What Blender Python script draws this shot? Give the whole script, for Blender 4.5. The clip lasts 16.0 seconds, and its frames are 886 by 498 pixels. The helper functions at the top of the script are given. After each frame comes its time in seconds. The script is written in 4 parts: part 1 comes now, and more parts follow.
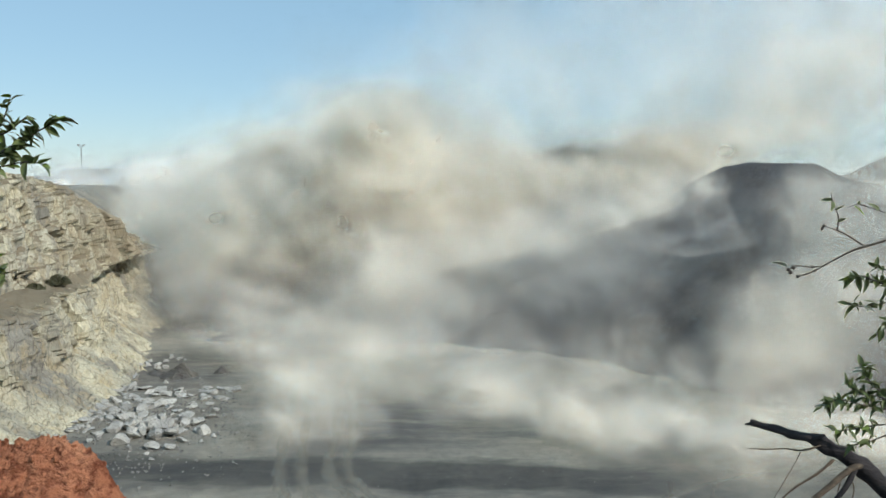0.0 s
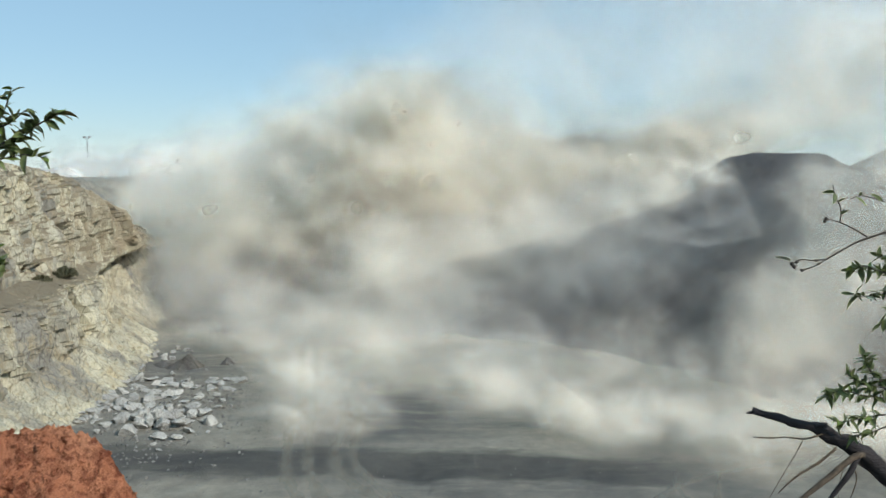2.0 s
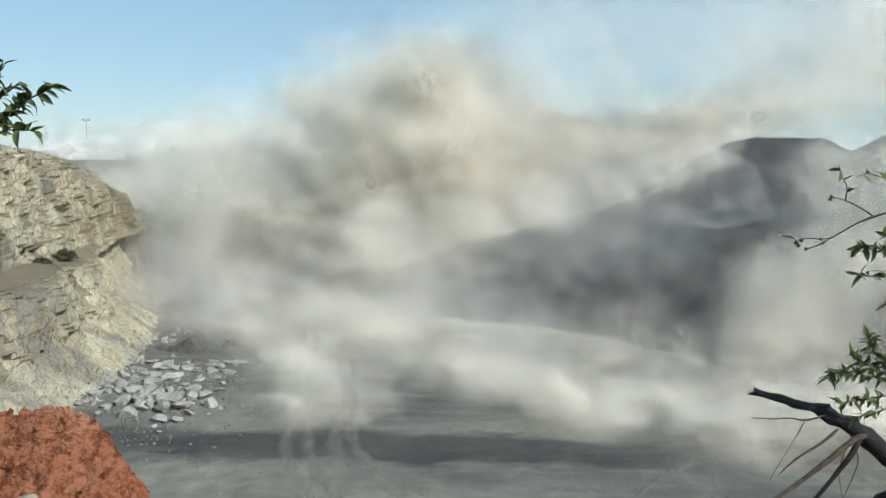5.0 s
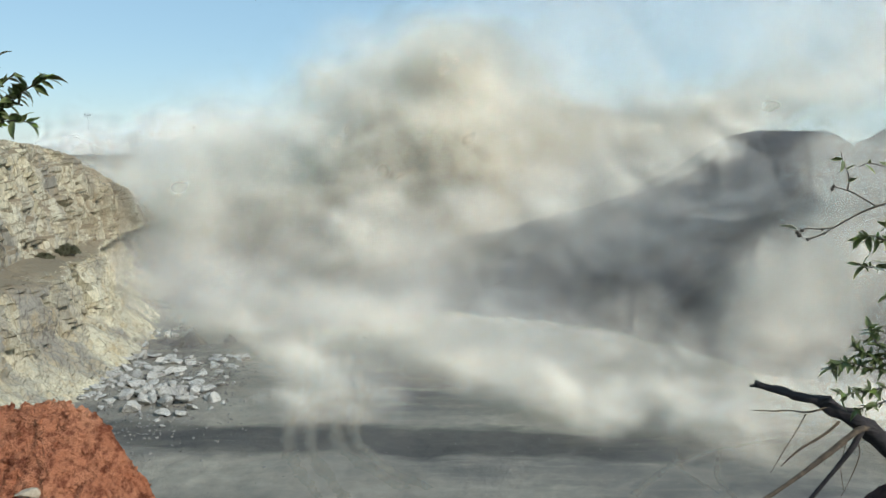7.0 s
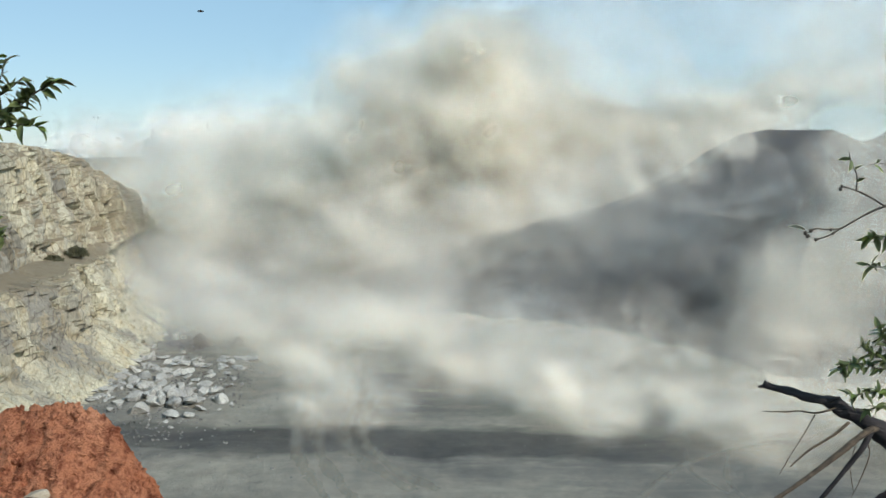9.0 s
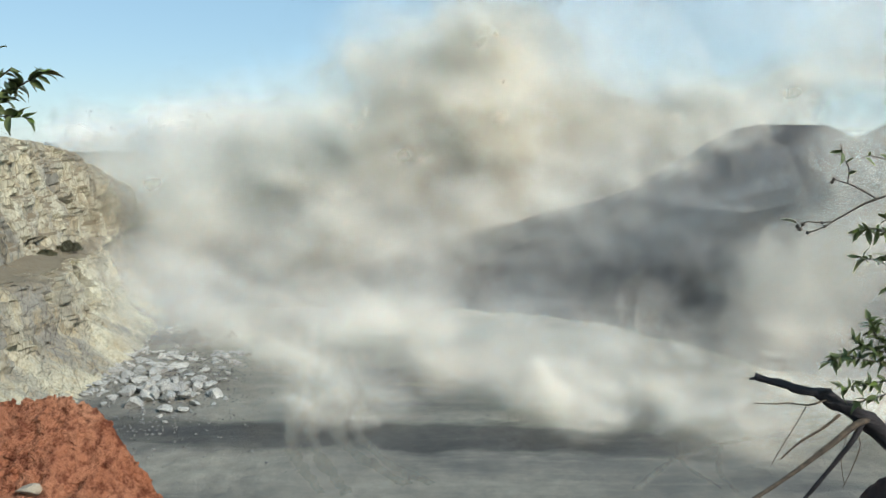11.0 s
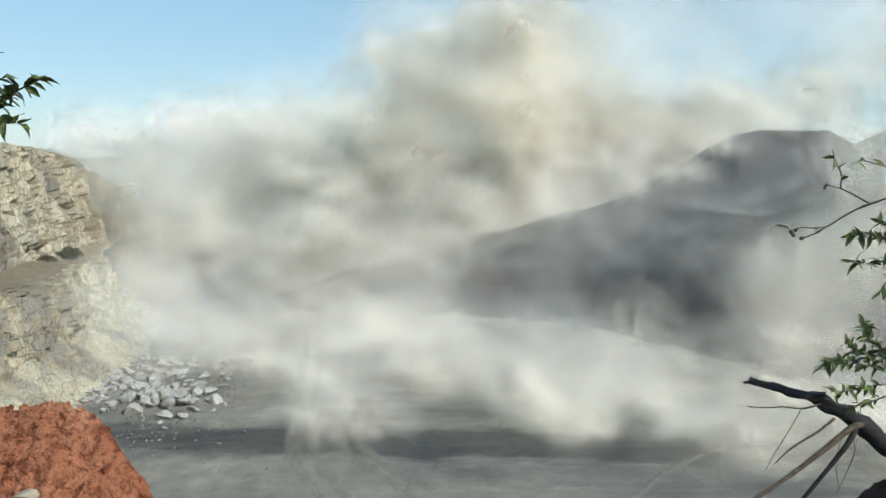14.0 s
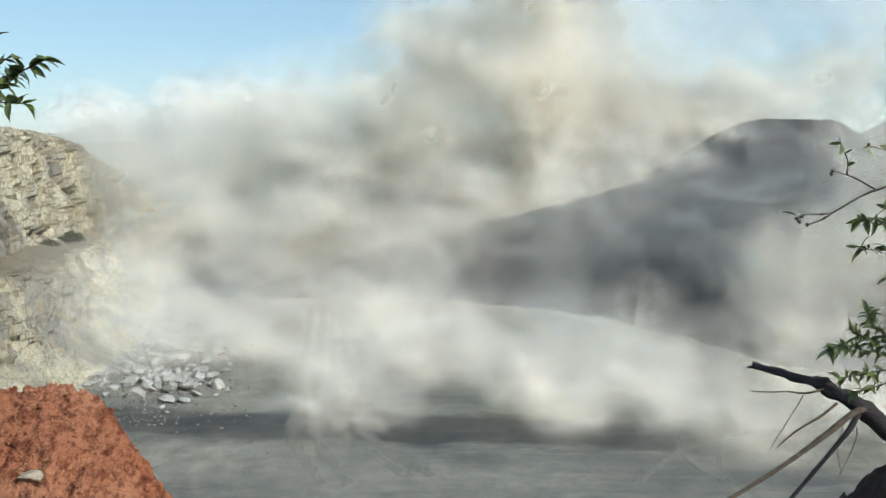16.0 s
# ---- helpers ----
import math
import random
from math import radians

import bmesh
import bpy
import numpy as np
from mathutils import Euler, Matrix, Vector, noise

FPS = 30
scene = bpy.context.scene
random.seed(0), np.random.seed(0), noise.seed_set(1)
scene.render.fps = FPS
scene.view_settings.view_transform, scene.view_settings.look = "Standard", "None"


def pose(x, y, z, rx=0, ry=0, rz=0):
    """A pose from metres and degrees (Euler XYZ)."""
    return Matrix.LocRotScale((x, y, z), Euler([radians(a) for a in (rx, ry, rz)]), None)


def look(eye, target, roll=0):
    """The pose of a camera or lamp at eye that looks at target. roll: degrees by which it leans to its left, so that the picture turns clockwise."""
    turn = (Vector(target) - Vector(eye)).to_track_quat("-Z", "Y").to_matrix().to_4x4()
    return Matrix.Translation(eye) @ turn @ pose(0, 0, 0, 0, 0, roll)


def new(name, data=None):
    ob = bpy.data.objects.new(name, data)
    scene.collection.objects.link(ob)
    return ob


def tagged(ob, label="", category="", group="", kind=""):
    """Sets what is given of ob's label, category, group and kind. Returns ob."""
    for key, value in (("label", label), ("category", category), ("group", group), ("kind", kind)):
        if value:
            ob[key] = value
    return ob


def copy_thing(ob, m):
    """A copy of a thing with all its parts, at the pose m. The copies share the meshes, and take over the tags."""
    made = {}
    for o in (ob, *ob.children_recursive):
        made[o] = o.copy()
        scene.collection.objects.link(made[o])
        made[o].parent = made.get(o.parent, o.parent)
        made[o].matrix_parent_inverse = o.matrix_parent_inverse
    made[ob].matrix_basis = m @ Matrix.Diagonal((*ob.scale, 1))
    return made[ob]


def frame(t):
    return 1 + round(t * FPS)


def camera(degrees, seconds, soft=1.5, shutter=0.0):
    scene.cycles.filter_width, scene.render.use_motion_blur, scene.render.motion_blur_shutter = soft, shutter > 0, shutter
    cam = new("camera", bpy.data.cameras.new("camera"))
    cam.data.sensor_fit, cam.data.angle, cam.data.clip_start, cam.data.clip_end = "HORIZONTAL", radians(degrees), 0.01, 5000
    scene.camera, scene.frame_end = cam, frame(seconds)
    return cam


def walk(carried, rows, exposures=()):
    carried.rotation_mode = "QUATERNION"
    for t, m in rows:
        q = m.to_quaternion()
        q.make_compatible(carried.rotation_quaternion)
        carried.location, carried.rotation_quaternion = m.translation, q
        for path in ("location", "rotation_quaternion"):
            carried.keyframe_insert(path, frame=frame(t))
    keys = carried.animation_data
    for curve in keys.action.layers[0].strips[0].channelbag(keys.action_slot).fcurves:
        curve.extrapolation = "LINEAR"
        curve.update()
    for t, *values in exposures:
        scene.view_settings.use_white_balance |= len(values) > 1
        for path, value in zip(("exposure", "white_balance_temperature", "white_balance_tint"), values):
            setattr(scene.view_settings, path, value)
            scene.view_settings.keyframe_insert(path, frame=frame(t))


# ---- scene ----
cam = camera(60, 16.0, soft=1.6)


def shot(yaw, pitch, roll, x, y, z):
    """The camera's pose: turned left and up, leaning, at the rim of the pit."""
    return pose(x, y, z, 90 + pitch, 0, yaw) @ pose(0, 0, 0, 0, 0, -roll)


PATH = [
    (0, shot(-0.020, -5.395, -0.134, -0.013, -0.024, 20.004)),
    (0.5, shot(0.232, -5.608, -0.016, -0.000, -0.017, 19.998)),
    (1, shot(0.454, -5.752, 0.062, 0.009, -0.014, 19.993)),
    (1.5, shot(0.467, -5.896, 0.108, 0.013, -0.008, 19.992)),
    (2, shot(0.398, -6.053, 0.019, 0.011, -0.010, 19.990)),
    (2.5, shot(0.367, -6.191, 0.005, 0.013, 0.004, 19.985)),
    (3, shot(0.394, -6.388, -0.096, 0.013, 0.004, 19.979)),
    (3.5, shot(0.407, -6.678, -0.103, 0.013, 0.007, 19.979)),
    (4, shot(0.350, -6.960, -0.224, 0.011, 0.017, 19.971)),
    (6.5, shot(0.536, -7.505, -0.024, 0.023, 0.039, 19.956)),
    (7, shot(0.562, -7.680, -0.020, 0.026, 0.046, 19.951)),
    (7.5, shot(0.630, -7.731, -0.046, 0.023, 0.047, 19.950)),
    (8, shot(0.741, -7.704, 0.034, 0.023, 0.048, 19.949)),
    (8.5, shot(0.917, -7.639, 0.128, 0.022, 0.044, 19.952)),
    (9, shot(1.095, -7.606, 0.268, 0.028, 0.047, 19.952)),
    (11.5, shot(0.610, -8.139, 0.202, 0.040, 0.057, 19.936)),
    (12, shot(0.582, -8.214, 0.247, 0.040, 0.055, 19.934)),
    (12.5, shot(0.682, -8.123, 0.372, 0.048, 0.056, 19.934)),
    (13, shot(0.795, -7.925, 0.398, 0.053, 0.051, 19.936)),
    (13.5, shot(0.809, -7.739, 0.418, 0.062, 0.051, 19.936)),
    (14, shot(0.716, -7.578, 0.238, 0.066, 0.052, 19.933)),
    (14.5, shot(0.534, -7.572, 0.068, 0.056, 0.043, 19.934)),
    (15, shot(0.442, -7.736, -0.061, 0.054, 0.048, 19.926)),
    (15.5, shot(0.520, -8.091, -0.147, 0.052, 0.046, 19.921)),
    (16, shot(0.865, -8.537, -0.123, 0.056, 0.051, 19.914)),
]
walk(cam, PATH, exposures=[(0, -0.02), (8, 0.03), (16, 0.1)])

# ---- light ----
SUN = Vector((0.66, -0.52, 0.56)).normalized()
world = bpy.data.worlds.new("sky")
scene.world = world
world.use_nodes = True
wt = world.node_tree
sky = wt.nodes.new("ShaderNodeTexSky")
sky.sky_type, sky.sun_disc = "NISHITA", False
sky.sun_elevation, sky.sun_rotation = math.asin(SUN.z), math.atan2(SUN.x, SUN.y)
sky.air_density, sky.dust_density, sky.ozone_density = 1.0, 0.2, 2.5
haze = wt.nodes.new("ShaderNodeMix")
haze.data_type = "RGBA"
haze.inputs[0].default_value = 0.68
haze.inputs[7].default_value = (2.05, 3.5, 4.5, 1)
wt.links.new(sky.outputs[0], haze.inputs[6])
wt.links.new(haze.outputs[2], wt.nodes["Background"].inputs[0])
wt.nodes["Background"].inputs[1].default_value = 0.15
lamp = bpy.data.lights.new("sun", "SUN")
lamp.energy, lamp.angle, lamp.color = 3.4, radians(0.6), (1.0, 0.96, 0.89)
sun = new("sun", lamp)
sun.matrix_world = look(SUN * 50, (0, 0, 0))
scene.cycles.transparent_max_bounces = 128


# ---- materials ----
def shader(name):
    m = bpy.data.materials.new(name)
    m.use_nodes = True
    m.node_tree.nodes.clear()
    return m, m.node_tree


def put(t, socket, value):
    if isinstance(value, bpy.types.NodeSocket):
        t.links.new(value, socket)
    elif value is not None:
        if hasattr(value, "__len__") and len(value) == 3 and socket.type == "RGBA":
            value = (*value, 1)
        socket.default_value = value


def coords(t, kind="Object", scale=(1, 1, 1), shift=None):
    c = t.nodes.new("ShaderNodeTexCoord").outputs[kind]
    m = t.nodes.new("ShaderNodeMapping")
    put(t, m.inputs["Vector"], c)
    m.inputs["Scale"].default_value = scale
    if shift is not None:
        put(t, m.inputs["Location"], shift)
    return m.outputs[0]


def world_place(t, scale=(1, 1, 1)):
    m = t.nodes.new("ShaderNodeMapping")
    put(t, m.inputs["Vector"], t.nodes.new("ShaderNodeNewGeometry").outputs["Position"])
    m.inputs["Scale"].default_value = scale
    return m.outputs[0]


def grain(t, vec, scale, detail=4, rough=0.55, warp=0.0):
    n = t.nodes.new("ShaderNodeTexNoise")
    put(t, n.inputs["Vector"], vec)
    n.inputs["Scale"].default_value, n.inputs["Detail"].default_value = scale, detail
    n.inputs["Roughness"].default_value, n.inputs["Distortion"].default_value = rough, warp
    return n.outputs["Fac"]


def cells(t, vec, scale, feature="F1"):
    n = t.nodes.new("ShaderNodeTexVoronoi")
    n.feature = feature
    put(t, n.inputs["Vector"], vec)
    n.inputs["Scale"].default_value = scale
    return n.outputs["Distance"]


def ramp(t, fac, *stops):
    n = t.nodes.new("ShaderNodeValToRGB")
    put(t, n.inputs[0], fac)
    while len(n.color_ramp.elements) < len(stops):
        n.color_ramp.elements.new(0.5)
    for e, (at, c) in zip(n.color_ramp.elements, stops):
        e.position = at
        e.color = (c, c, c, 1) if isinstance(c, (int, float)) else (*c, 1)
    return n.outputs[0]


def blend(t, fac, a, b, kind="MIX"):
    n = t.nodes.new("ShaderNodeMix")
    n.data_type, n.blend_type = "RGBA", kind
    put(t, n.inputs[0], fac), put(t, n.inputs[6], a), put(t, n.inputs[7], b)
    return n.outputs[2]


def calc(t, op, a, b=None, c=None):
    n = t.nodes.new("ShaderNodeMath")
    n.operation = op
    put(t, n.inputs[0], a), put(t, n.inputs[1], b), put(t, n.inputs[2], c)
    return n.outputs[0]


def relief(t, height, strength=0.6, distance=0.05):
    n = t.nodes.new("ShaderNodeBump")
    n.inputs["Strength"].default_value, n.inputs["Distance"].default_value = strength, distance
    put(t, n.inputs["Height"], height)
    return n.outputs[0]


def finish(t, color, rough=0.9, normal=None, metal=0.0, through_light=0.0, spec=0.3):
    b = t.nodes.new("ShaderNodeBsdfPrincipled")
    put(t, b.inputs["Base Color"], color), put(t, b.inputs["Roughness"], rough), put(t, b.inputs["Metallic"], metal)
    b.inputs["Specular IOR Level"].default_value = spec
    if normal is not None:
        put(t, b.inputs["Normal"], normal)
    out, result = t.nodes.new("ShaderNodeOutputMaterial"), b.outputs[0]
    if through_light:
        tr, mix = t.nodes.new("ShaderNodeBsdfTranslucent"), t.nodes.new("ShaderNodeMixShader")
        put(t, tr.inputs[0], color)
        mix.inputs[0].default_value = through_light
        put(t, mix.inputs[1], result), put(t, mix.inputs[2], tr.outputs[0])
        result = mix.outputs[0]
    put(t, out.inputs[0], result)


def make_ground():
    m, t = shader("quarry_floor")
    p = world_place(t)
    big, mid, fine = grain(t, world_place(t, (0.5, 1.0, 1)), 0.09, 5, 0.6, 0.4), grain(t, p, 0.7, 6, 0.65), grain(t, p, 7, 5, 0.7)
    streak = grain(t, world_place(t, (0.10, 0.9, 1)), 0.9, 5, 0.65, 0.3)
    c = ramp(t, big, (0.34, (0.14, 0.137, 0.125)), (0.60, (0.35, 0.325, 0.265)))
    c = blend(t, calc(t, "MULTIPLY", ramp(t, streak, (0.48, 0.0), (0.66, 1.0)), 0.4), c, (0.42, 0.39, 0.31))
    c = blend(t, ramp(t, mid, (0.3, 0.5), (0.7, 0.0)), c, (0.10, 0.10, 0.10))
    c = blend(t, ramp(t, fine, (0.62, 0.0), (0.78, 0.5)), c, (0.50, 0.48, 0.42))
    # dark band painted across the floor as the dust cloud's shadow
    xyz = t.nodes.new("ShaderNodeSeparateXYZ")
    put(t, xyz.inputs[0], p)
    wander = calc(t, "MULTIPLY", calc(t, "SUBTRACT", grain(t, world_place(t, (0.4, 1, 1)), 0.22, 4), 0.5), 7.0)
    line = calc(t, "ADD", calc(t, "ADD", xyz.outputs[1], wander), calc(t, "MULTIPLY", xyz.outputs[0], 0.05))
    dust_shadow = ramp(t, calc(t, "MULTIPLY", calc(t, "ABSOLUTE", calc(t, "SUBTRACT", line, 49.8)), 0.2), (0.36, 1.0), (0.62, 0.0))
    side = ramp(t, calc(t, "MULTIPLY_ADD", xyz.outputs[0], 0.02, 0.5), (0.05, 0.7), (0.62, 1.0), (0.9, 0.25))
    c = blend(t, calc(t, "MULTIPLY", calc(t, "MULTIPLY", dust_shadow, side), 0.72), c, (0.035, 0.038, 0.042))
    finish(t, c, 0.95, relief(t, calc(t, "ADD", mid, calc(t, "MULTIPLY", fine, 0.4)), 0.9, 0.25), spec=0.15)
    return m


def make_rock(name, pale, dull, warm, scale=1.0, soil=None):
    m, t = shader(name)
    p = world_place(t, (1, 1.3, 0.38))
    big, mid, fine = grain(t, p, 0.16 * scale, 5, 0.6, 0.6), grain(t, p, 0.9 * scale, 6, 0.65, 0.5), grain(t, p, 6 * scale, 5, 0.7)
    crack = cells(t, blend(t, 0.9, p, grain(t, p, 0.8 * scale, 4), "ADD"), 0.75 * scale, "DISTANCE_TO_EDGE")
    c = blend(t, ramp(t, big, (0.4, 0.0), (0.62, 1.0)), pale, dull)
    c = blend(t, ramp(t, mid, (0.48, 0.0), (0.68, 0.7)), c, warm)
    c = blend(t, ramp(t, fine, (0.3, 0.55), (0.6, 0.0)), c, tuple(v * 0.4 for v in dull))
    c = blend(t, ramp(t, crack, (0.0, 0.55), (0.035, 0.0)), c, (0.06, 0.055, 0.05))
    if soil is not None:
        up = t.nodes.new("ShaderNodeSeparateXYZ")
        put(t, up.inputs[0], t.nodes.new("ShaderNodeNewGeometry").outputs["Normal"])
        high = t.nodes.new("ShaderNodeSeparateXYZ")
        put(t, high.inputs[0], world_place(t))
        c = blend(t, ramp(t, calc(t, "ADD", up.outputs[2], calc(t, "MULTIPLY", calc(t, "SUBTRACT", mid, 0.5), 0.5)), (0.42, 0.0), (0.66, 0.9)), c, blend(t, ramp(t, calc(t, "MULTIPLY", high.outputs[2], 0.05), (0.36, 0.0), (0.44, 1.0)), c, soil))
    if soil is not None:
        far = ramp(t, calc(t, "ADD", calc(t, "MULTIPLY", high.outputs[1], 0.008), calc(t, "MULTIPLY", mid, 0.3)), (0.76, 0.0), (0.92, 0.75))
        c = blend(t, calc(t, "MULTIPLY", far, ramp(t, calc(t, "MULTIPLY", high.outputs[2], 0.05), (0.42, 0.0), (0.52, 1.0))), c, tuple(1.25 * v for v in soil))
    h = calc(t, "ADD", calc(t, "MULTIPLY", mid, 1.0), calc(t, "MULTIPLY", fine, 0.35))
    finish(t, c, 0.92, relief(t, h, 0.9, 0.35 / scale), spec=0.2)
    return m


def make_dust(name, color, density, lump=1.0, gap=0.36):
    """Airborne dust: clumps of faint soft-edged veils, thicker towards the heart and broken up in wisps. Fixed upward
    shading normals even out the light on every veil.
    """
    m, t = shader(name)
    info = t.nodes.new("ShaderNodeObjectInfo").outputs["Random"]
    off = t.nodes.new("ShaderNodeCombineXYZ")
    for i, k in enumerate((37.0, 91.0, 53.0)):
        put(t, off.inputs[i], calc(t, "MULTIPLY", info, k))
    o = coords(t, "Object")
    n_vec = coords(t, "Object", (1, 1, 1), off.outputs[0])
    wisp = grain(t, n_vec, 1.3 * lump, 2.2, 0.45)
    reach, rim = t.nodes.new("ShaderNodeVectorMath"), t.nodes.new("ShaderNodeVectorMath")
    reach.operation = rim.operation = "LENGTH"
    put(t, reach.inputs[0], o)
    put(t, rim.inputs[0], coords(t, "UV"))
    soft = ramp(t, rim.outputs["Value"], (0.0, 1.0), (0.5, 0.55), (0.8, 0.12), (0.98, 0.0))
    # the edge of the puff wanders with the wisps
    edge = calc(t, "ADD", reach.outputs["Value"], calc(t, "MULTIPLY", calc(t, "SUBTRACT", 0.5, wisp), 0.85))
    core = ramp(t, edge, (0.05, 1.0), (0.55, 0.55), (1.0, 0.0))
    a = calc(t, "MULTIPLY", calc(t, "MULTIPLY", core, ramp(t, wisp, (gap, 0.6), (gap + 0.30, 1.0))), soft)
    a = calc(t, "MULTIPLY", a, density)
    # light built into the shading: one fixed normal, whatever a veil's slope
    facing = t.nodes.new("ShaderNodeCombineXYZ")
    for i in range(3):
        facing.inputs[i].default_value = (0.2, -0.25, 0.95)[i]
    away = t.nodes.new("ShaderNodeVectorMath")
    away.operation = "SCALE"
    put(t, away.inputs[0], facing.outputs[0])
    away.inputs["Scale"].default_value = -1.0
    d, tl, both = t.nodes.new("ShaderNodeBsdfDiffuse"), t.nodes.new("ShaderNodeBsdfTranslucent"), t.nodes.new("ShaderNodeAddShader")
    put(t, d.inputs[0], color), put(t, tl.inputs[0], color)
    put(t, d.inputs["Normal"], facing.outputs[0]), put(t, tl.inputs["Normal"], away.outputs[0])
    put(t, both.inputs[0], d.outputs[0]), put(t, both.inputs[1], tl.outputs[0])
    clear, veil = t.nodes.new("ShaderNodeBsdfTransparent"), t.nodes.new("ShaderNodeMixShader")
    put(t, veil.inputs[0], a), put(t, veil.inputs[1], clear.outputs[0]), put(t, veil.inputs[2], both.outputs[0])
    put(t, t.nodes.new("ShaderNodeOutputMaterial").inputs[0], veil.outputs[0])
    return m


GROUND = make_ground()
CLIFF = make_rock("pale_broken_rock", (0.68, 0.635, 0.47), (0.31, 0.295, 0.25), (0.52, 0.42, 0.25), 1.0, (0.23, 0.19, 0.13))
# dark grey spoil, its colour also taking in the shade on the slope
HILL = make_rock("dark_shaded_spoil", (0.10, 0.10, 0.105), (0.06, 0.062, 0.068), (0.13, 0.125, 0.115), 0.7)
BOULDER = make_rock("grey_boulder", (0.64, 0.625, 0.57), (0.40, 0.395, 0.37), (0.45, 0.42, 0.35), 2.2)
FAR = make_rock("far_soil", (0.20, 0.19, 0.17), (0.15, 0.145, 0.14), (0.22, 0.20, 0.15), 0.2)
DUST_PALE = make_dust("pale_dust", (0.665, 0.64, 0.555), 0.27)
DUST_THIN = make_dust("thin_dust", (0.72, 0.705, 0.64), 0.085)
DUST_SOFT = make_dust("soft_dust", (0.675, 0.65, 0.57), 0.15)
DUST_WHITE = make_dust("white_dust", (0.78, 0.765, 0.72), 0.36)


# ---- building helpers ----
def mesh_of(name, verts, faces, material, smooth=True):
    me = bpy.data.meshes.new(name)
    me.from_pydata(verts, [], faces)
    if smooth:
        me.polygons.foreach_set("use_smooth", [True] * len(me.polygons))
    me.materials.append(material)
    return me


def sheet(us, vs, place):
    """A grid of faces over two rows of parameters."""
    verts = [place(u, v) for v in vs for u in us]
    n = len(us)
    faces = [(j * n + i, j * n + i + 1, (j + 1) * n + i + 1, (j + 1) * n + i) for j in range(len(vs) - 1) for i in range(n - 1)]
    return verts, faces


def part(name, bm, material, parent, label="", smooth=True):
    me = bpy.data.meshes.new(name)
    bm.to_mesh(me)
    bm.free()
    if smooth:
        me.polygons.foreach_set("use_smooth", [True] * len(me.polygons))
    me.materials.append(material)
    ob = new(name, me)
    ob.parent = parent
    return tagged(ob, label)


def fbm(x, y, z, octaves=4):
    return noise.fractal(Vector((x, y, z)), 0.9, 2.1, octaves)


def step(a, b, x):
    x = min(1.0, max(0.0, (x - a) / (b - a)))
    return x * x * (3 - 2 * x)


def track(x, table):
    """Straight steps through a table of (x, value)."""
    return float(np.interp(x, [a for a, _ in table], [b for _, b in table]))


# ---- ground ----
def floor_height(x, y):
    inside = step(2.0, 10.0, y) * (1 - step(150, 185, y)) * step(-62, -44, x) * (1 - step(70, 100, x))
    rough = 0.16 * fbm(x * 0.25, y * 0.25, 0, 4) + 0.05 * fbm(x * 1.6, y * 1.6, 5, 3)
    swell = 0.9 * step(66, 80, y) * step(-14, 2, x) * (1 - step(20, 34, x))
    return (18.3 + 0.8 * fbm(x * 0.01, y * 0.01, 3, 3) * step(150, 400, abs(x) + y)) * (1 - inside) + (rough + swell) * inside


def build_ground():
    xs = np.concatenate([[-4000, -1500, -600, -250, -120, -80], np.arange(-64, -36, 2.0), np.arange(-36, 40, 0.34), np.arange(40, 104, 2.0), [120, 250, 600, 1500, 4000]])
    ys = np.concatenate([[-1500, -400, -100, -30, -10, 0, 1, 1.6], np.arange(2, 13, 0.5), np.arange(13, 40, 2.0), np.arange(40, 94, 0.34), np.arange(94, 190, 2.5), [220, 300, 500, 900, 1800, 4000]])
    v, f = sheet(xs, ys, lambda x, y: (x, y, floor_height(x, y)))
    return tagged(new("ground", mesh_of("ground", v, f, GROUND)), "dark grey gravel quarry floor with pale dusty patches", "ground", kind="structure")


build_ground()


# ---- quarry face with its bench ----
TOP = [(20, 22.0), (60, 21.8), (76, 21.4), (87, 19.6), (94, 17.2), (101, 14.2), (109, 10.6), (122, 8.0)]
PROFILE_OFF = [(0, 5.0), (0.10, 2.2), (0.20, 0.2), (0.24, -0.2), (0.46, -1.7), (0.50, -2.2), (0.60, -5.6), (0.86, -7.9), (0.90, -9.0), (1.0, -46)]
PROFILE_Z = [(0, -0.5), (0.10, 1.0), (0.20, 2.6), (0.24, 3.4), (0.46, 8.3), (0.50, 8.8), (0.60, 9.6), (0.86, 18.6), (0.90, 20.0), (1.0, 20.6)]


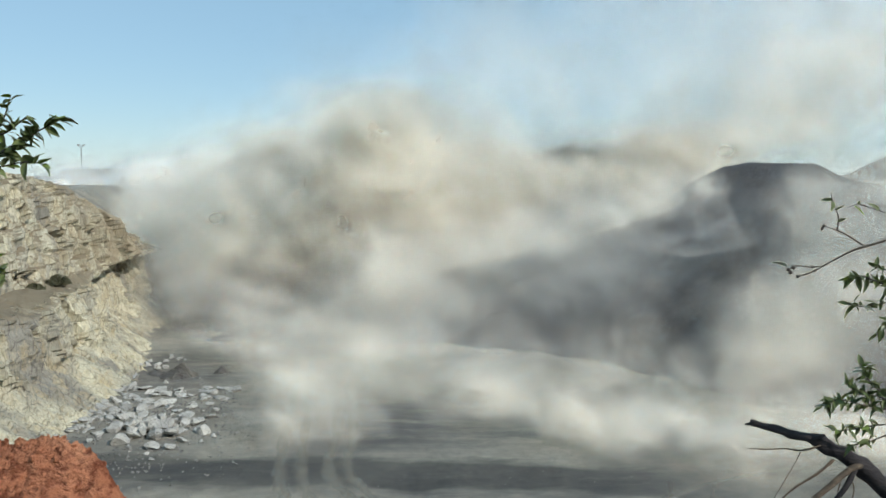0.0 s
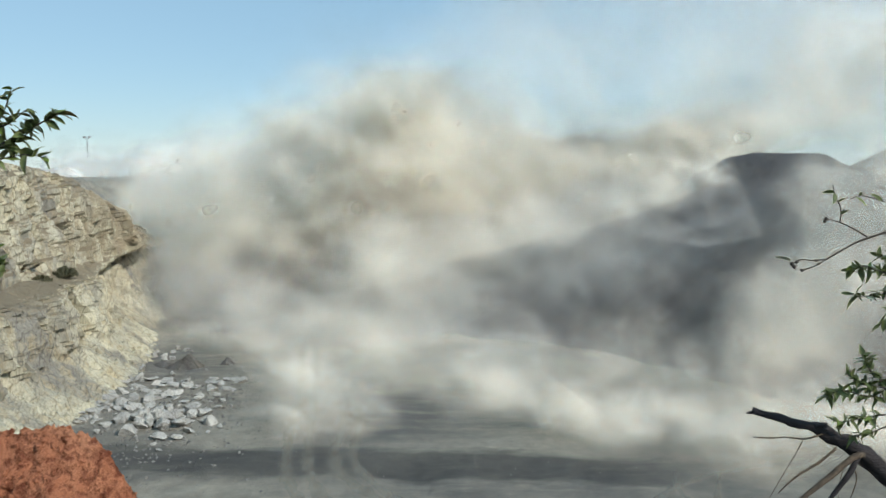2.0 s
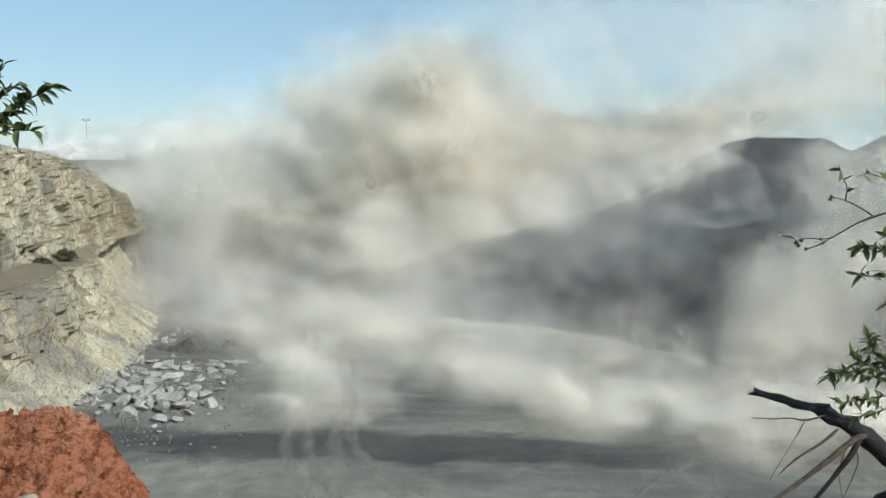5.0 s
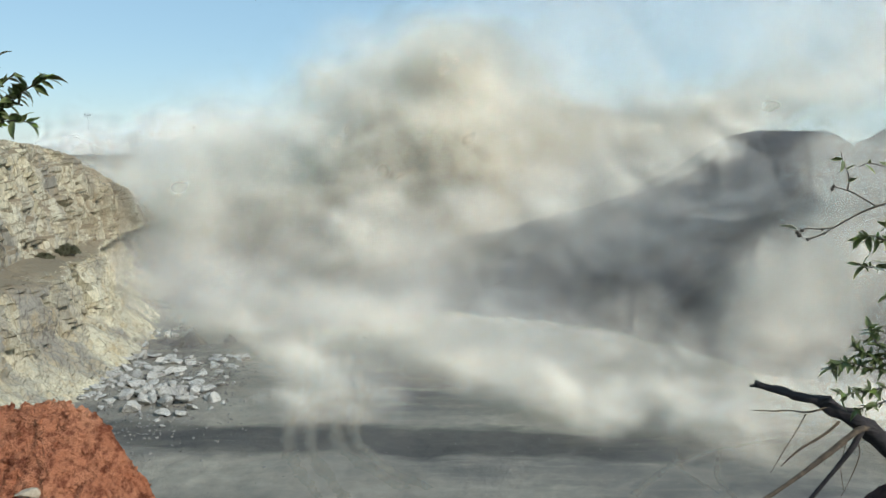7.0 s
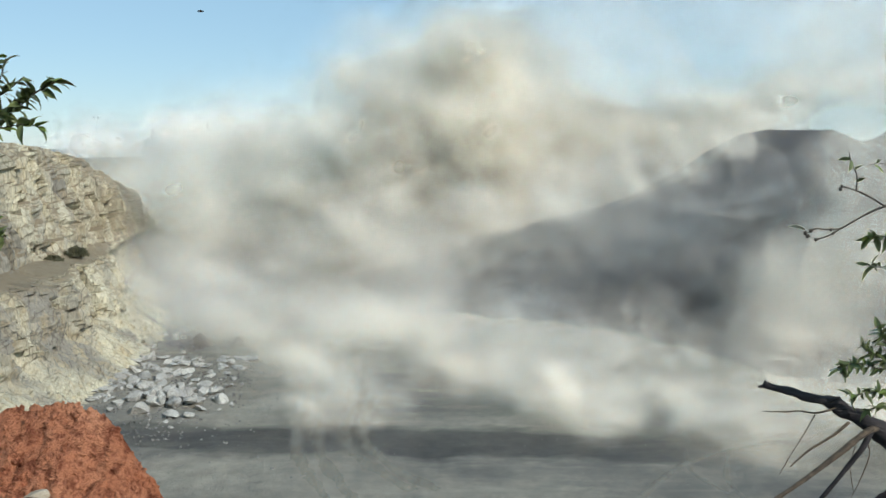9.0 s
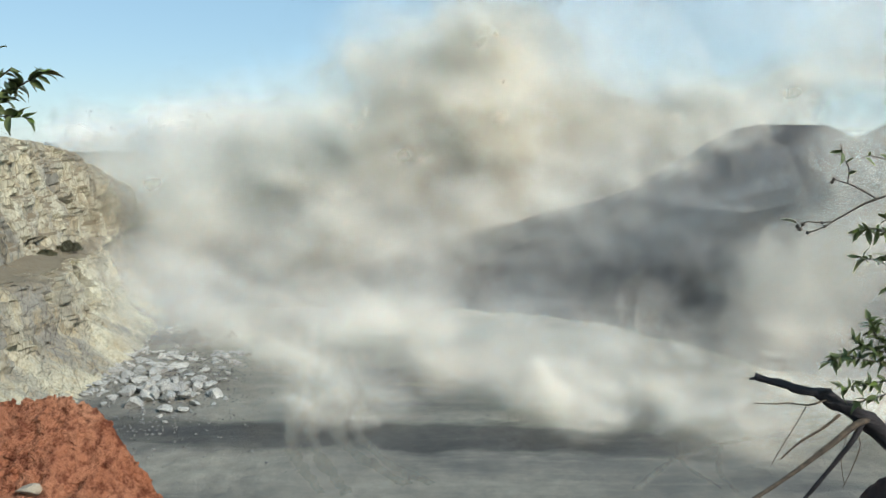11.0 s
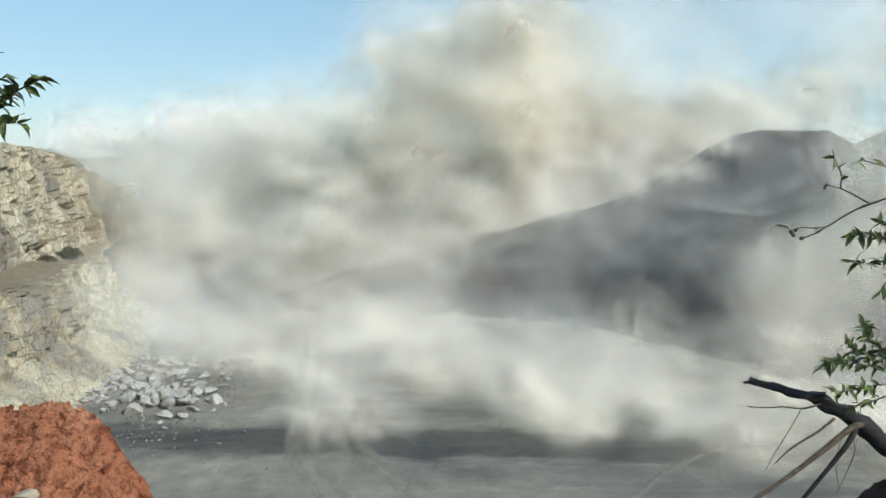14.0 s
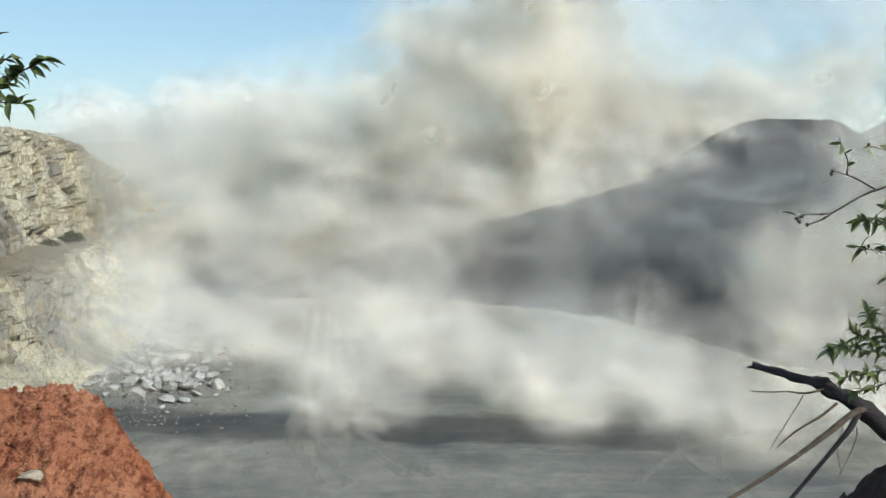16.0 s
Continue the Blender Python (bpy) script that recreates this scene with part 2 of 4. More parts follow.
def cliff_place(y, v):
    base = -32.6 - 1.5 * (y - 40) / 50 - min(7.0, 0.062 * max(0, y - 72) ** 1.5) * (1 - step(0.46, 0.62, v))
    off, z = track(v, PROFILE_OFF), track(v, PROFILE_Z)
    top = track(y, TOP)
    if z > 9.2:
        z = 9.2 + (z - 9.2) * (top - 9.2) / 11.4
    z += 0.5 * fbm(y * 0.06, v * 3, 2, 3) * (v > 0.05)
    face = step(0.2, 0.26, v) * (1 - step(0.46, 0.54, v)) + step(0.58, 0.64, v) * (1 - step(0.84, 0.93, v))
    x = base + off
    # blocks, ribs and ledges broken out along the joints
    q = Vector((x * 0.25, y * 0.5, z * 0.22))
    dist, pts = noise.voronoi(q + 0.35 * noise.noise_vector(q * 1.3))
    block = noise.cell(pts[0] * 7.3) - 0.5
    q2 = Vector((x * 0.9, y * 1.5, z * 0.6))
    d2, p2 = noise.voronoi(q2 + 0.3 * noise.noise_vector(q2))
    small = noise.cell(p2[0] * 5.1) - 0.5
    rib = fbm(y * 0.22, z * 0.08, 7, 3)
    rough = 0.25 + 0.75 * face
    x += rough * (0.8 * block + 0.48 * small + 1.7 * rib * face + 0.35 * fbm(x * 0.8, y * 0.8, z * 0.8, 3))
    z += rough * (0.12 * block + 0.10 * small) + 0.22 * small * (v < 0.24)
    y += rough * (0.2 * (noise.cell(pts[0] * 3.7) - 0.5) + 0.15 * (noise.cell(p2[0] * 2.9) - 0.5))
    return (x, y, z)


def build_cliff():
    ys = np.concatenate([np.arange(22, 48, 0.8), np.arange(48, 112, 0.27), np.arange(112, 128, 1.0)])
    vs = np.concatenate([np.arange(0, 0.9, 0.0068), np.linspace(0.9, 1.0, 12)])
    v, f = sheet(ys, vs, cliff_place)
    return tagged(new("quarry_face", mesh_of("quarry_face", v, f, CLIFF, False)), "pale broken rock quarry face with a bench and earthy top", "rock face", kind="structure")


build_cliff()


# ---- spoil heap across the pit ----
CREST = [(-30, 0.2), (-20, 2.0), (-12, 4.5), (-3, 6.4), (11, 10.4), (21, 13.8), (29.5, 17.5), (33, 21.3), (36, 22.0), (39, 21.8), (42, 21.4), (44.5, 19.4), (50, 18.6), (120, 18.5)]
FOOT = [(-30, 92), (-12, 90), (3, 84), (14, 79), (23, 70), (34, 62), (60, 52), (120, 40)]


def heap_place(x, v):
    crest, foot = track(x, CREST), track(x, FOOT)
    run = crest / 0.74
    y = foot + (v * run if v <= 1 else run + (v - 1) * 60)
    z = -0.3 + (crest + 0.3) * (min(v, 1.0) - 0.55 * max(0, v - 1))
    n = fbm(x * 0.12, y * 0.12, z * 0.12, 5)
    return (x + 0.6 * n, y + 1.6 * n, z + 0.7 * n * min(1, v * 3))


def build_heap():
    v, f = sheet(np.arange(-30, 120, 0.8), np.concatenate([np.arange(0, 1, 0.022), np.linspace(1, 2, 12)]), heap_place)
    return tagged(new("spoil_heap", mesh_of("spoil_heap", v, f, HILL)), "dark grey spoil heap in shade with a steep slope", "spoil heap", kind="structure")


build_heap()


# ---- small builders ----
def make_soil():
    m, t = shader("red_soil")
    p = world_place(t)
    big, mid, fine = grain(t, p, 1.2, 4, 0.6, 0.4), grain(t, p, 9, 6, 0.65), grain(t, p, 60, 4, 0.7)
    c = ramp(t, big, (0.35, (0.50, 0.18, 0.09)), (0.65, (0.68, 0.31, 0.175)))
    c = blend(t, ramp(t, mid, (0.38, 0.8), (0.52, 0.0)), c, (0.18, 0.05, 0.028))
    c = blend(t, ramp(t, fine, (0.6, 0.0), (0.75, 0.5)), c, (0.55, 0.27, 0.16))
    finish(t, c, 0.95, relief(t, calc(t, "ADD", mid, calc(t, "MULTIPLY", fine, 0.3)), 1.0, 0.12), spec=0.1)
    return m


def make_plain(name, a, b, scale=20.0, rough=0.8, through_light=0.0, metal=0.0, depth=0.01, stretch=(1, 1, 1)):
    m, t = shader(name)
    p = coords(t, "Object", stretch)
    n, f = grain(t, p, scale, 5, 0.6, 0.3), grain(t, p, scale * 6, 3)
    c = blend(t, ramp(t, n, (0.35, 0.0), (0.68, 1.0)), a, b)
    r = t.nodes.new("ShaderNodeObjectInfo").outputs["Random"]
    c = blend(t, calc(t, "MULTIPLY", r, 0.35), c, tuple(v * 0.55 for v in a))
    finish(t, c, rough, relief(t, calc(t, "ADD", n, f), 0.5, depth), metal, through_light, 0.4)
    return m


SOIL = make_soil()
GRAVEL = make_rock("grey_gravel", (0.36, 0.35, 0.32), (0.17, 0.17, 0.165), (0.30, 0.28, 0.23), 2.2)
DARK_SOIL = make_plain("dark_soil", (0.028, 0.014, 0.011), (0.075, 0.034, 0.026), 25, 0.95, depth=0.03)
BARK = make_plain("weathered_bark", (0.016, 0.013, 0.014), (0.052, 0.043, 0.041), 18, 0.85, depth=0.02, stretch=(0.3, 1, 1))
ROOT = make_plain("dry_root", (0.06, 0.045, 0.032), (0.16, 0.115, 0.075), 30, 0.85)
TWIG = make_plain("dark_twig", (0.035, 0.030, 0.026), (0.09, 0.07, 0.05), 40, 0.8)
LEAF = make_plain("green_leaf", (0.12, 0.16, 0.05), (0.30, 0.34, 0.14), 12, 0.28, 0.35)
LEAF_YOUNG = make_plain("young_leaf", (0.20, 0.30, 0.05), (0.30, 0.38, 0.09), 12, 0.4, 0.4)
LEAF_PALE = make_plain("pale_leaf", (0.55, 0.56, 0.42), (0.68, 0.68, 0.55), 12, 0.45, 0.3)
BUSH_LEAF = make_plain("dusty_bush", (0.07, 0.075, 0.04), (0.14, 0.13, 0.075), 3, 0.8, 0.15)
STEEL = make_plain("grey_steel", (0.20, 0.21, 0.22), (0.28, 0.29, 0.30), 2, 0.5, metal=0.4)
GLASSY = make_plain("lamp_glass", (0.5, 0.5, 0.5), (0.6, 0.6, 0.6), 2, 0.2)
STONE_PALE = make_plain("pale_stone", (0.42, 0.34, 0.24), (0.60, 0.52, 0.40), 14, 0.85)


def make_track_dust():
    """Pale dust worn through in streaks, so that the ground shows between."""
    m, t = shader("pale_track_dust")
    p = world_place(t, (1.0, 0.22, 1))
    n, f = grain(t, p, 2.6, 5, 0.7), grain(t, world_place(t), 5, 4)
    b, clear, mix = t.nodes.new("ShaderNodeBsdfDiffuse"), t.nodes.new("ShaderNodeBsdfTransparent"), t.nodes.new("ShaderNodeMixShader")
    put(t, b.inputs[0], blend(t, f, (0.26, 0.245, 0.20), (0.40, 0.375, 0.31)))
    put(t, mix.inputs[0], ramp(t, n, (0.30, 0.10), (0.70, 0.6)))
    put(t, mix.inputs[1], clear.outputs[0]), put(t, mix.inputs[2], b.outputs[0])
    put(t, t.nodes.new("ShaderNodeOutputMaterial").inputs[0], mix.outputs[0])
    return m


TRACK_DUST = make_track_dust()
INSECT = make_plain("dark_insect", (0.015, 0.014, 0.013), (0.04, 0.035, 0.03), 300, 0.5)
WING = make_plain("pale_wing", (0.4, 0.4, 0.4), (0.55, 0.55, 0.55), 300, 0.3, 0.5)


def tube(points, radii, sides=8, rough=0.0, seed=0):
    """A bmesh tube through points with its own radius at each, rounded off at the ends."""
    bm, rings = bmesh.new(), []
    pts, n = [Vector(p) for p in points], len(points)
    fine, fr = [], []
    for i in range(n - 1):
        p0, p1, p2, p3 = pts[max(i - 1, 0)], pts[i], pts[i + 1], pts[min(i + 2, n - 1)]
        for k in range(5):
            s = k / 5
            fine.append(0.5 * (2 * p1 + (p2 - p0) * s + (2 * p0 - 5 * p1 + 4 * p2 - p3) * s * s + (3 * p1 - p0 - 3 * p2 + p3) * s ** 3))
            fr.append(radii[i] + (radii[i + 1] - radii[i]) * s)
    fine.append(pts[-1])
    fr.append(radii[-1])
    for i, (p, r) in enumerate(zip(fine, fr)):
        along = (fine[min(i + 1, len(fine) - 1)] - fine[max(i - 1, 0)]).normalized()
        a = along.orthogonal().normalized() if abs(along.z) > 0.95 else along.cross(Vector((0, 0, 1))).normalized()
        b = along.cross(a)
        ring = []
        for k in range(sides):
            w = 2 * math.pi * k / sides
            d = a * math.cos(w) + b * math.sin(w)
            q = p + d * r
            ring.append(bm.verts.new(q + d * r * rough * fbm(q.x * 14 + seed, q.y * 14, q.z * 14, 3)))
        rings.append(ring)
    for u, w in zip(rings, rings[1:]):
        for k in range(sides):
            bm.faces.new((u[k], u[(k + 1) % sides], w[(k + 1) % sides], w[k]))
    bm.faces.new(rings[0][::-1])
    bm.faces.new(rings[-1])
    bmesh.ops.recalc_face_normals(bm, faces=bm.faces)
    return bm


def leaf_mesh(name, length, width, droop, material):
    """A lance-shaped leaf with a folded midrib, along +x."""
    verts, faces = [], []
    for i in range(8):
        s = i / 7
        w = width * 0.5 * math.sin(math.pi * min(1, s * 0.97 + 0.03) ** 0.8) * (1 - 0.25 * s) + 0.0006
        x, z = length * s * (1 - 0.25 * droop * s), -droop * length * 0.45 * s * s
        verts += [(x, -w, z + 0.25 * w), (x, 0, z), (x, w, z + 0.25 * w)]
    for i in range(7):
        for k in (0, 1):
            faces.append((i * 3 + k, i * 3 + k + 1, i * 3 + k + 4, i * 3 + k + 3))
    n = len(verts)
    verts += [(x, y, z - 0.0012) for x, y, z in verts]
    faces += [tuple(n + i for i in reversed(f)) for f in faces]
    rim = [i * 3 for i in range(8)] + [i * 3 + 2 for i in reversed(range(8))]
    faces += [(a, n + a, n + b, b) for a, b in zip(rim, rim[1:] + rim[:1])]
    return mesh_of(name, verts, faces, material)


def stone_mesh(seed, material, level=2, squash=0.75, chip=0.35):
    """An angular broken stone of unit size: a ball cut by random planes."""
    rng = random.Random(seed)
    bm = bmesh.new()
    bmesh.ops.create_icosphere(bm, subdivisions=level, radius=1.0)
    cuts = [(Vector((rng.gauss(0, 1), rng.gauss(0, 1), rng.gauss(0, 1))).normalized(), rng.uniform(0.36, 0.74)) for _ in range(10)]
    for v in bm.verts:
        for n, d in cuts:
            over = v.co.dot(n) - d
            if over > 0:
                v.co -= n * over
        v.co *= 1 + 0.12 * chip * fbm(v.co.x * 3 + seed, v.co.y * 3, v.co.z * 3, 3)
        v.co.z *= squash
    me = bpy.data.meshes.new("boulder")
    bm.to_mesh(me)
    bm.free()
    me.materials.append(material)
    return me


# ---- red earth bank at the rim ----
BANK = [(-9, 17.0), (-4.45, 17.29), (-4.05, 17.40), (-3.71, 17.45), (-3.46, 17.35), (-3.33, 17.18), (-3.07, 16.76), (-2.75, 16.27), (-2.2, 15.4), (-1.2, 13.8)]


def bank_place(x, y):
    top = track(x, BANK)
    z = top - (0.95 * (7.3 - y) if y < 7.3 else 1.3 * (y - 7.3)) - 0.15 * abs(y - 7.3) ** 0.5
    gully = math.exp(-((x + 3.62 + 0.10 * math.sin(y * 5) - 0.25 * (7.3 - y)) / 0.09) ** 2) * step(7.35, 7.0, y)
    n = fbm(x * 1.3, y * 1.3, 4, 4)
    q = Vector((x * 5.5, y * 5.5, z * 5.5))
    d, p = noise.voronoi(q + 0.4 * noise.noise_vector(q * 0.7))
    clod = (noise.cell(p[0] * 9.1) - 0.35) * max(0, 1 - 1.6 * d[0])
    return (x + 0.03 * n, y, z + 0.13 * n - 0.20 * gully + 0.15 * clod + 0.035 * fbm(x * 14, y * 14, 2, 3))


def build_bank():
    v, f = sheet(np.concatenate([np.arange(-9, -5, 0.12), np.arange(-5, -1.2, 0.026)]), np.concatenate([np.arange(4.4, 6.0, 0.07), np.arange(6.0, 7.6, 0.024), np.arange(7.6, 10.5, 0.12)]), bank_place)
    tagged(new("earth_bank", mesh_of("earth_bank", v, f, SOIL)), "crumbly red earth bank at the rim of the pit", "earth bank", kind="structure")
    rng = random.Random(8)
    verts, faces = [], []
    base = stone_mesh(3, SOIL, 1, 0.9)
    bv, bf = [v.co.copy() for v in base.vertices], [tuple(p.vertices) for p in base.polygons]
    for _ in range(1300):
        x, y = rng.uniform(-4.6, -2.6), rng.uniform(5.9, 7.4)
        c, r, n = Vector(bank_place(x, y)), rng.choice((0.010, 0.014, 0.02, 0.03, 0.048)) * rng.uniform(0.7, 1.3), len(verts)
        turn = Euler([rng.uniform(0, 6) for _ in range(3)]).to_matrix()
        verts += [tuple(c + turn @ (v * r)) for v in bv]
        faces += [tuple(n + i for i in f) for f in bf]
    tagged(new("loose_clods", mesh_of("loose_clods", verts, faces, SOIL, False)), "loose red earth clods scattered on the bank", "soil clods", kind="stuff")
    stone = new("field_stone", stone_mesh(21, STONE_PALE, 3, 0.7))
    stone.scale = (0.13, 0.11, 0.12)
    stone.location = Vector(bank_place(-3.87, 6.72)) + Vector((0, -0.01, 0.03))
    tagged(stone, "pale rounded stone half sunk in red earth", "stone")


build_bank()


# ---- dead uprooted branch on the rim ----
def build_dead_branch():
    thing = new("dead_branch")
    thing.location = (2.3, 3.2, 18.3)
    o = thing.location

    def limb(name, pts, radii, material, rough=0.25, sides=10, label=""):
        part(name, tube([Vector(p) - o for p in pts], radii, sides, rough, len(pts)), material, thing, label)

    limb("trunk", [(1.325, 3.22, 18.948), (1.40, 3.21, 18.928), (1.50, 3.2, 18.90), (1.60, 3.2, 18.872), (1.66, 3.2, 18.838), (1.77, 3.2, 18.777), (1.92, 3.2, 18.664), (2.12, 3.2, 18.48), (2.36, 3.2, 18.22)],
         (0.012, 0.015, 0.020, 0.027, 0.033, 0.038, 0.044, 0.05, 0.056), BARK, 0.55, 14)
    limb("stub", [(1.30, 3.22, 18.936), (1.345, 3.22, 18.941)], (0.004, 0.010), BARK)
    limb("stub", [(1.57, 3.2, 18.875), (1.60, 3.16, 18.905), (1.615, 3.15, 18.915)], (0.012, 0.009, 0.004), BARK)
    limb("root", [(1.80, 3.18, 18.77), (1.72, 3.14, 18.765), (1.60, 3.1, 18.69), (1.40, 3.06, 18.56), (1.15, 3.02, 18.42), (0.9, 3.0, 18.31)], (0.016, 0.013, 0.011, 0.009, 0.008, 0.006), ROOT)
    limb("root", [(1.77, 3.18, 18.76), (1.70, 3.12, 18.70), (1.60, 3.1, 18.58), (1.49, 3.1, 18.43), (1.40, 3.1, 18.31)], (0.013, 0.011, 0.009, 0.008, 0.006), BARK)
    limb("root", [(1.66, 3.16, 18.80), (1.58, 3.12, 18.76), (1.47, 3.1, 18.70), (1.40, 3.1, 18.63)], (0.006, 0.005, 0.005, 0.002), ROOT)
    limb("rootlet", [(1.62, 3.18, 18.86), (1.52, 3.14, 18.85), (1.42, 3.1, 18.872), (1.36, 3.1, 18.868), (1.275, 3.1, 18.872)], (0.004, 0.004, 0.003, 0.003, 0.0015), ROOT)
    limb("rootlet", [(1.50, 3.12, 18.85), (1.46, 3.11, 18.78), (1.40, 3.1, 18.68), (1.36, 3.1, 18.60)], (0.002, 0.0018, 0.0015, 0.001), ROOT)
    limb("rootlet", [(1.72, 3.15, 18.75), (1.74, 3.13, 18.68), (1.70, 3.11, 18.58), (1.66, 3.1, 18.50)], (0.003, 0.0025, 0.0018, 0.001), ROOT)
    limb("rootlet", [(1.68, 3.13, 18.72), (1.66, 3.12, 18.62), (1.67, 3.1, 18.52)], (0.002, 0.0015, 0.001), ROOT)
    tagged(thing, "dark dead uprooted branch with bare roots on the rim", "branch")
    # dark soil lump that holds it
    def lump(x, y):
        z = 18.47 - 1.1 * max(0, 1.95 - x) - 0.9 * max(0, 3.1 - y) - 1.2 * max(0, y - 3.3)
        return (x, y, z + 0.09 * fbm(x * 6, y * 6, 1, 4) + 0.045 * fbm(x * 25, y * 25, 1, 3))
    v, f = sheet(np.arange(1.4, 3.4, 0.025), np.arange(2.5, 4.2, 0.03), lump)
    tagged(new("soil_lump", mesh_of("soil_lump", v, f, DARK_SOIL)), "dark soil lump at the edge of the rim", "soil", kind="structure")


build_dead_branch()


# ---- leafy shoots beside the camera ----
LEAVES = [leaf_mesh("leaf", 0.062 + 0.009 * i, 0.023 + 0.003 * (i % 3), 0.3 + 0.25 * i, LEAF) for i in range(4)]
YOUNG = [leaf_mesh("leaf", 0.062 + 0.01 * i, 0.026, 0.2 + 0.3 * i, LEAF_YOUNG) for i in range(2)]
PALE = [leaf_mesh("leaf", 0.06, 0.012, 0.6, LEAF_PALE)]


def shoot(name, root, stems, label, seed, density=26.0, leafy=0.35, grow=1.0, broad=1.0):
    """One leafy shoot: stems as lists of places, leaves set along them from a share of their length on."""
    rng = random.Random(seed)
    thing = new(name)
    thing.location = root
    for pts, r, share in stems:
        pts = [Vector(p) - Vector(root) for p in pts]
        part("stem", tube(pts, [r * (1 - 0.6 * i / (len(pts) - 1)) for i in range(len(pts))], 6, 0.3), TWIG, thing)
        total = sum((b - a).length for a, b in zip(pts, pts[1:]))
        for k in range(int(total * density * share)):
            s = (leafy + (1 - leafy) * (k + rng.random()) / max(1, int(total * density * share))) * (len(pts) - 1)
            i = min(int(s), len(pts) - 2)
            p, along = pts[i].lerp(pts[i + 1], s - i), (pts[i + 1] - pts[i]).normalized()
            kind = LEAVES if rng.random() < 0.80 else (YOUNG if rng.random() < 0.6 else PALE)
            leaf = new("leaf", rng.choice(kind))
            leaf.parent = thing
            side = Vector((rng.gauss(0, 1), rng.gauss(0, 0.7), rng.gauss(0.1, 0.9))).normalized()
            way = (along * 0.6 + side).normalized()
            leaf.matrix_local = Matrix.Translation(p) @ way.to_track_quat("X", "Z").to_matrix().to_4x4() @ pose(0, 0, 0, rng.uniform(-60, 60), 0, 0) @ Matrix.Scale(grow * rng.uniform(0.45, 0.9), 4) @ Matrix.Diagonal((1, broad, 1, 1))
            if kind is not LEAVES:
                tagged(leaf, "yellow-green young leaf" if kind is YOUNG else "pale dry leaf")
    return tagged(thing, label, "shrub shoot", "leafy shoots beside the rim")


def buds(thing, places):
    for p in places:
        bm = bmesh.new()
        bmesh.ops.create_icosphere(bm, subdivisions=1, radius=0.008)
        for v in bm.verts:
            v.co = v.co * (1 + 0.3 * fbm(v.co.x * 90, v.co.y * 90, p[0] * 9, 2)) + Vector(p) - thing.location
        part("bud", bm, TWIG, thing)


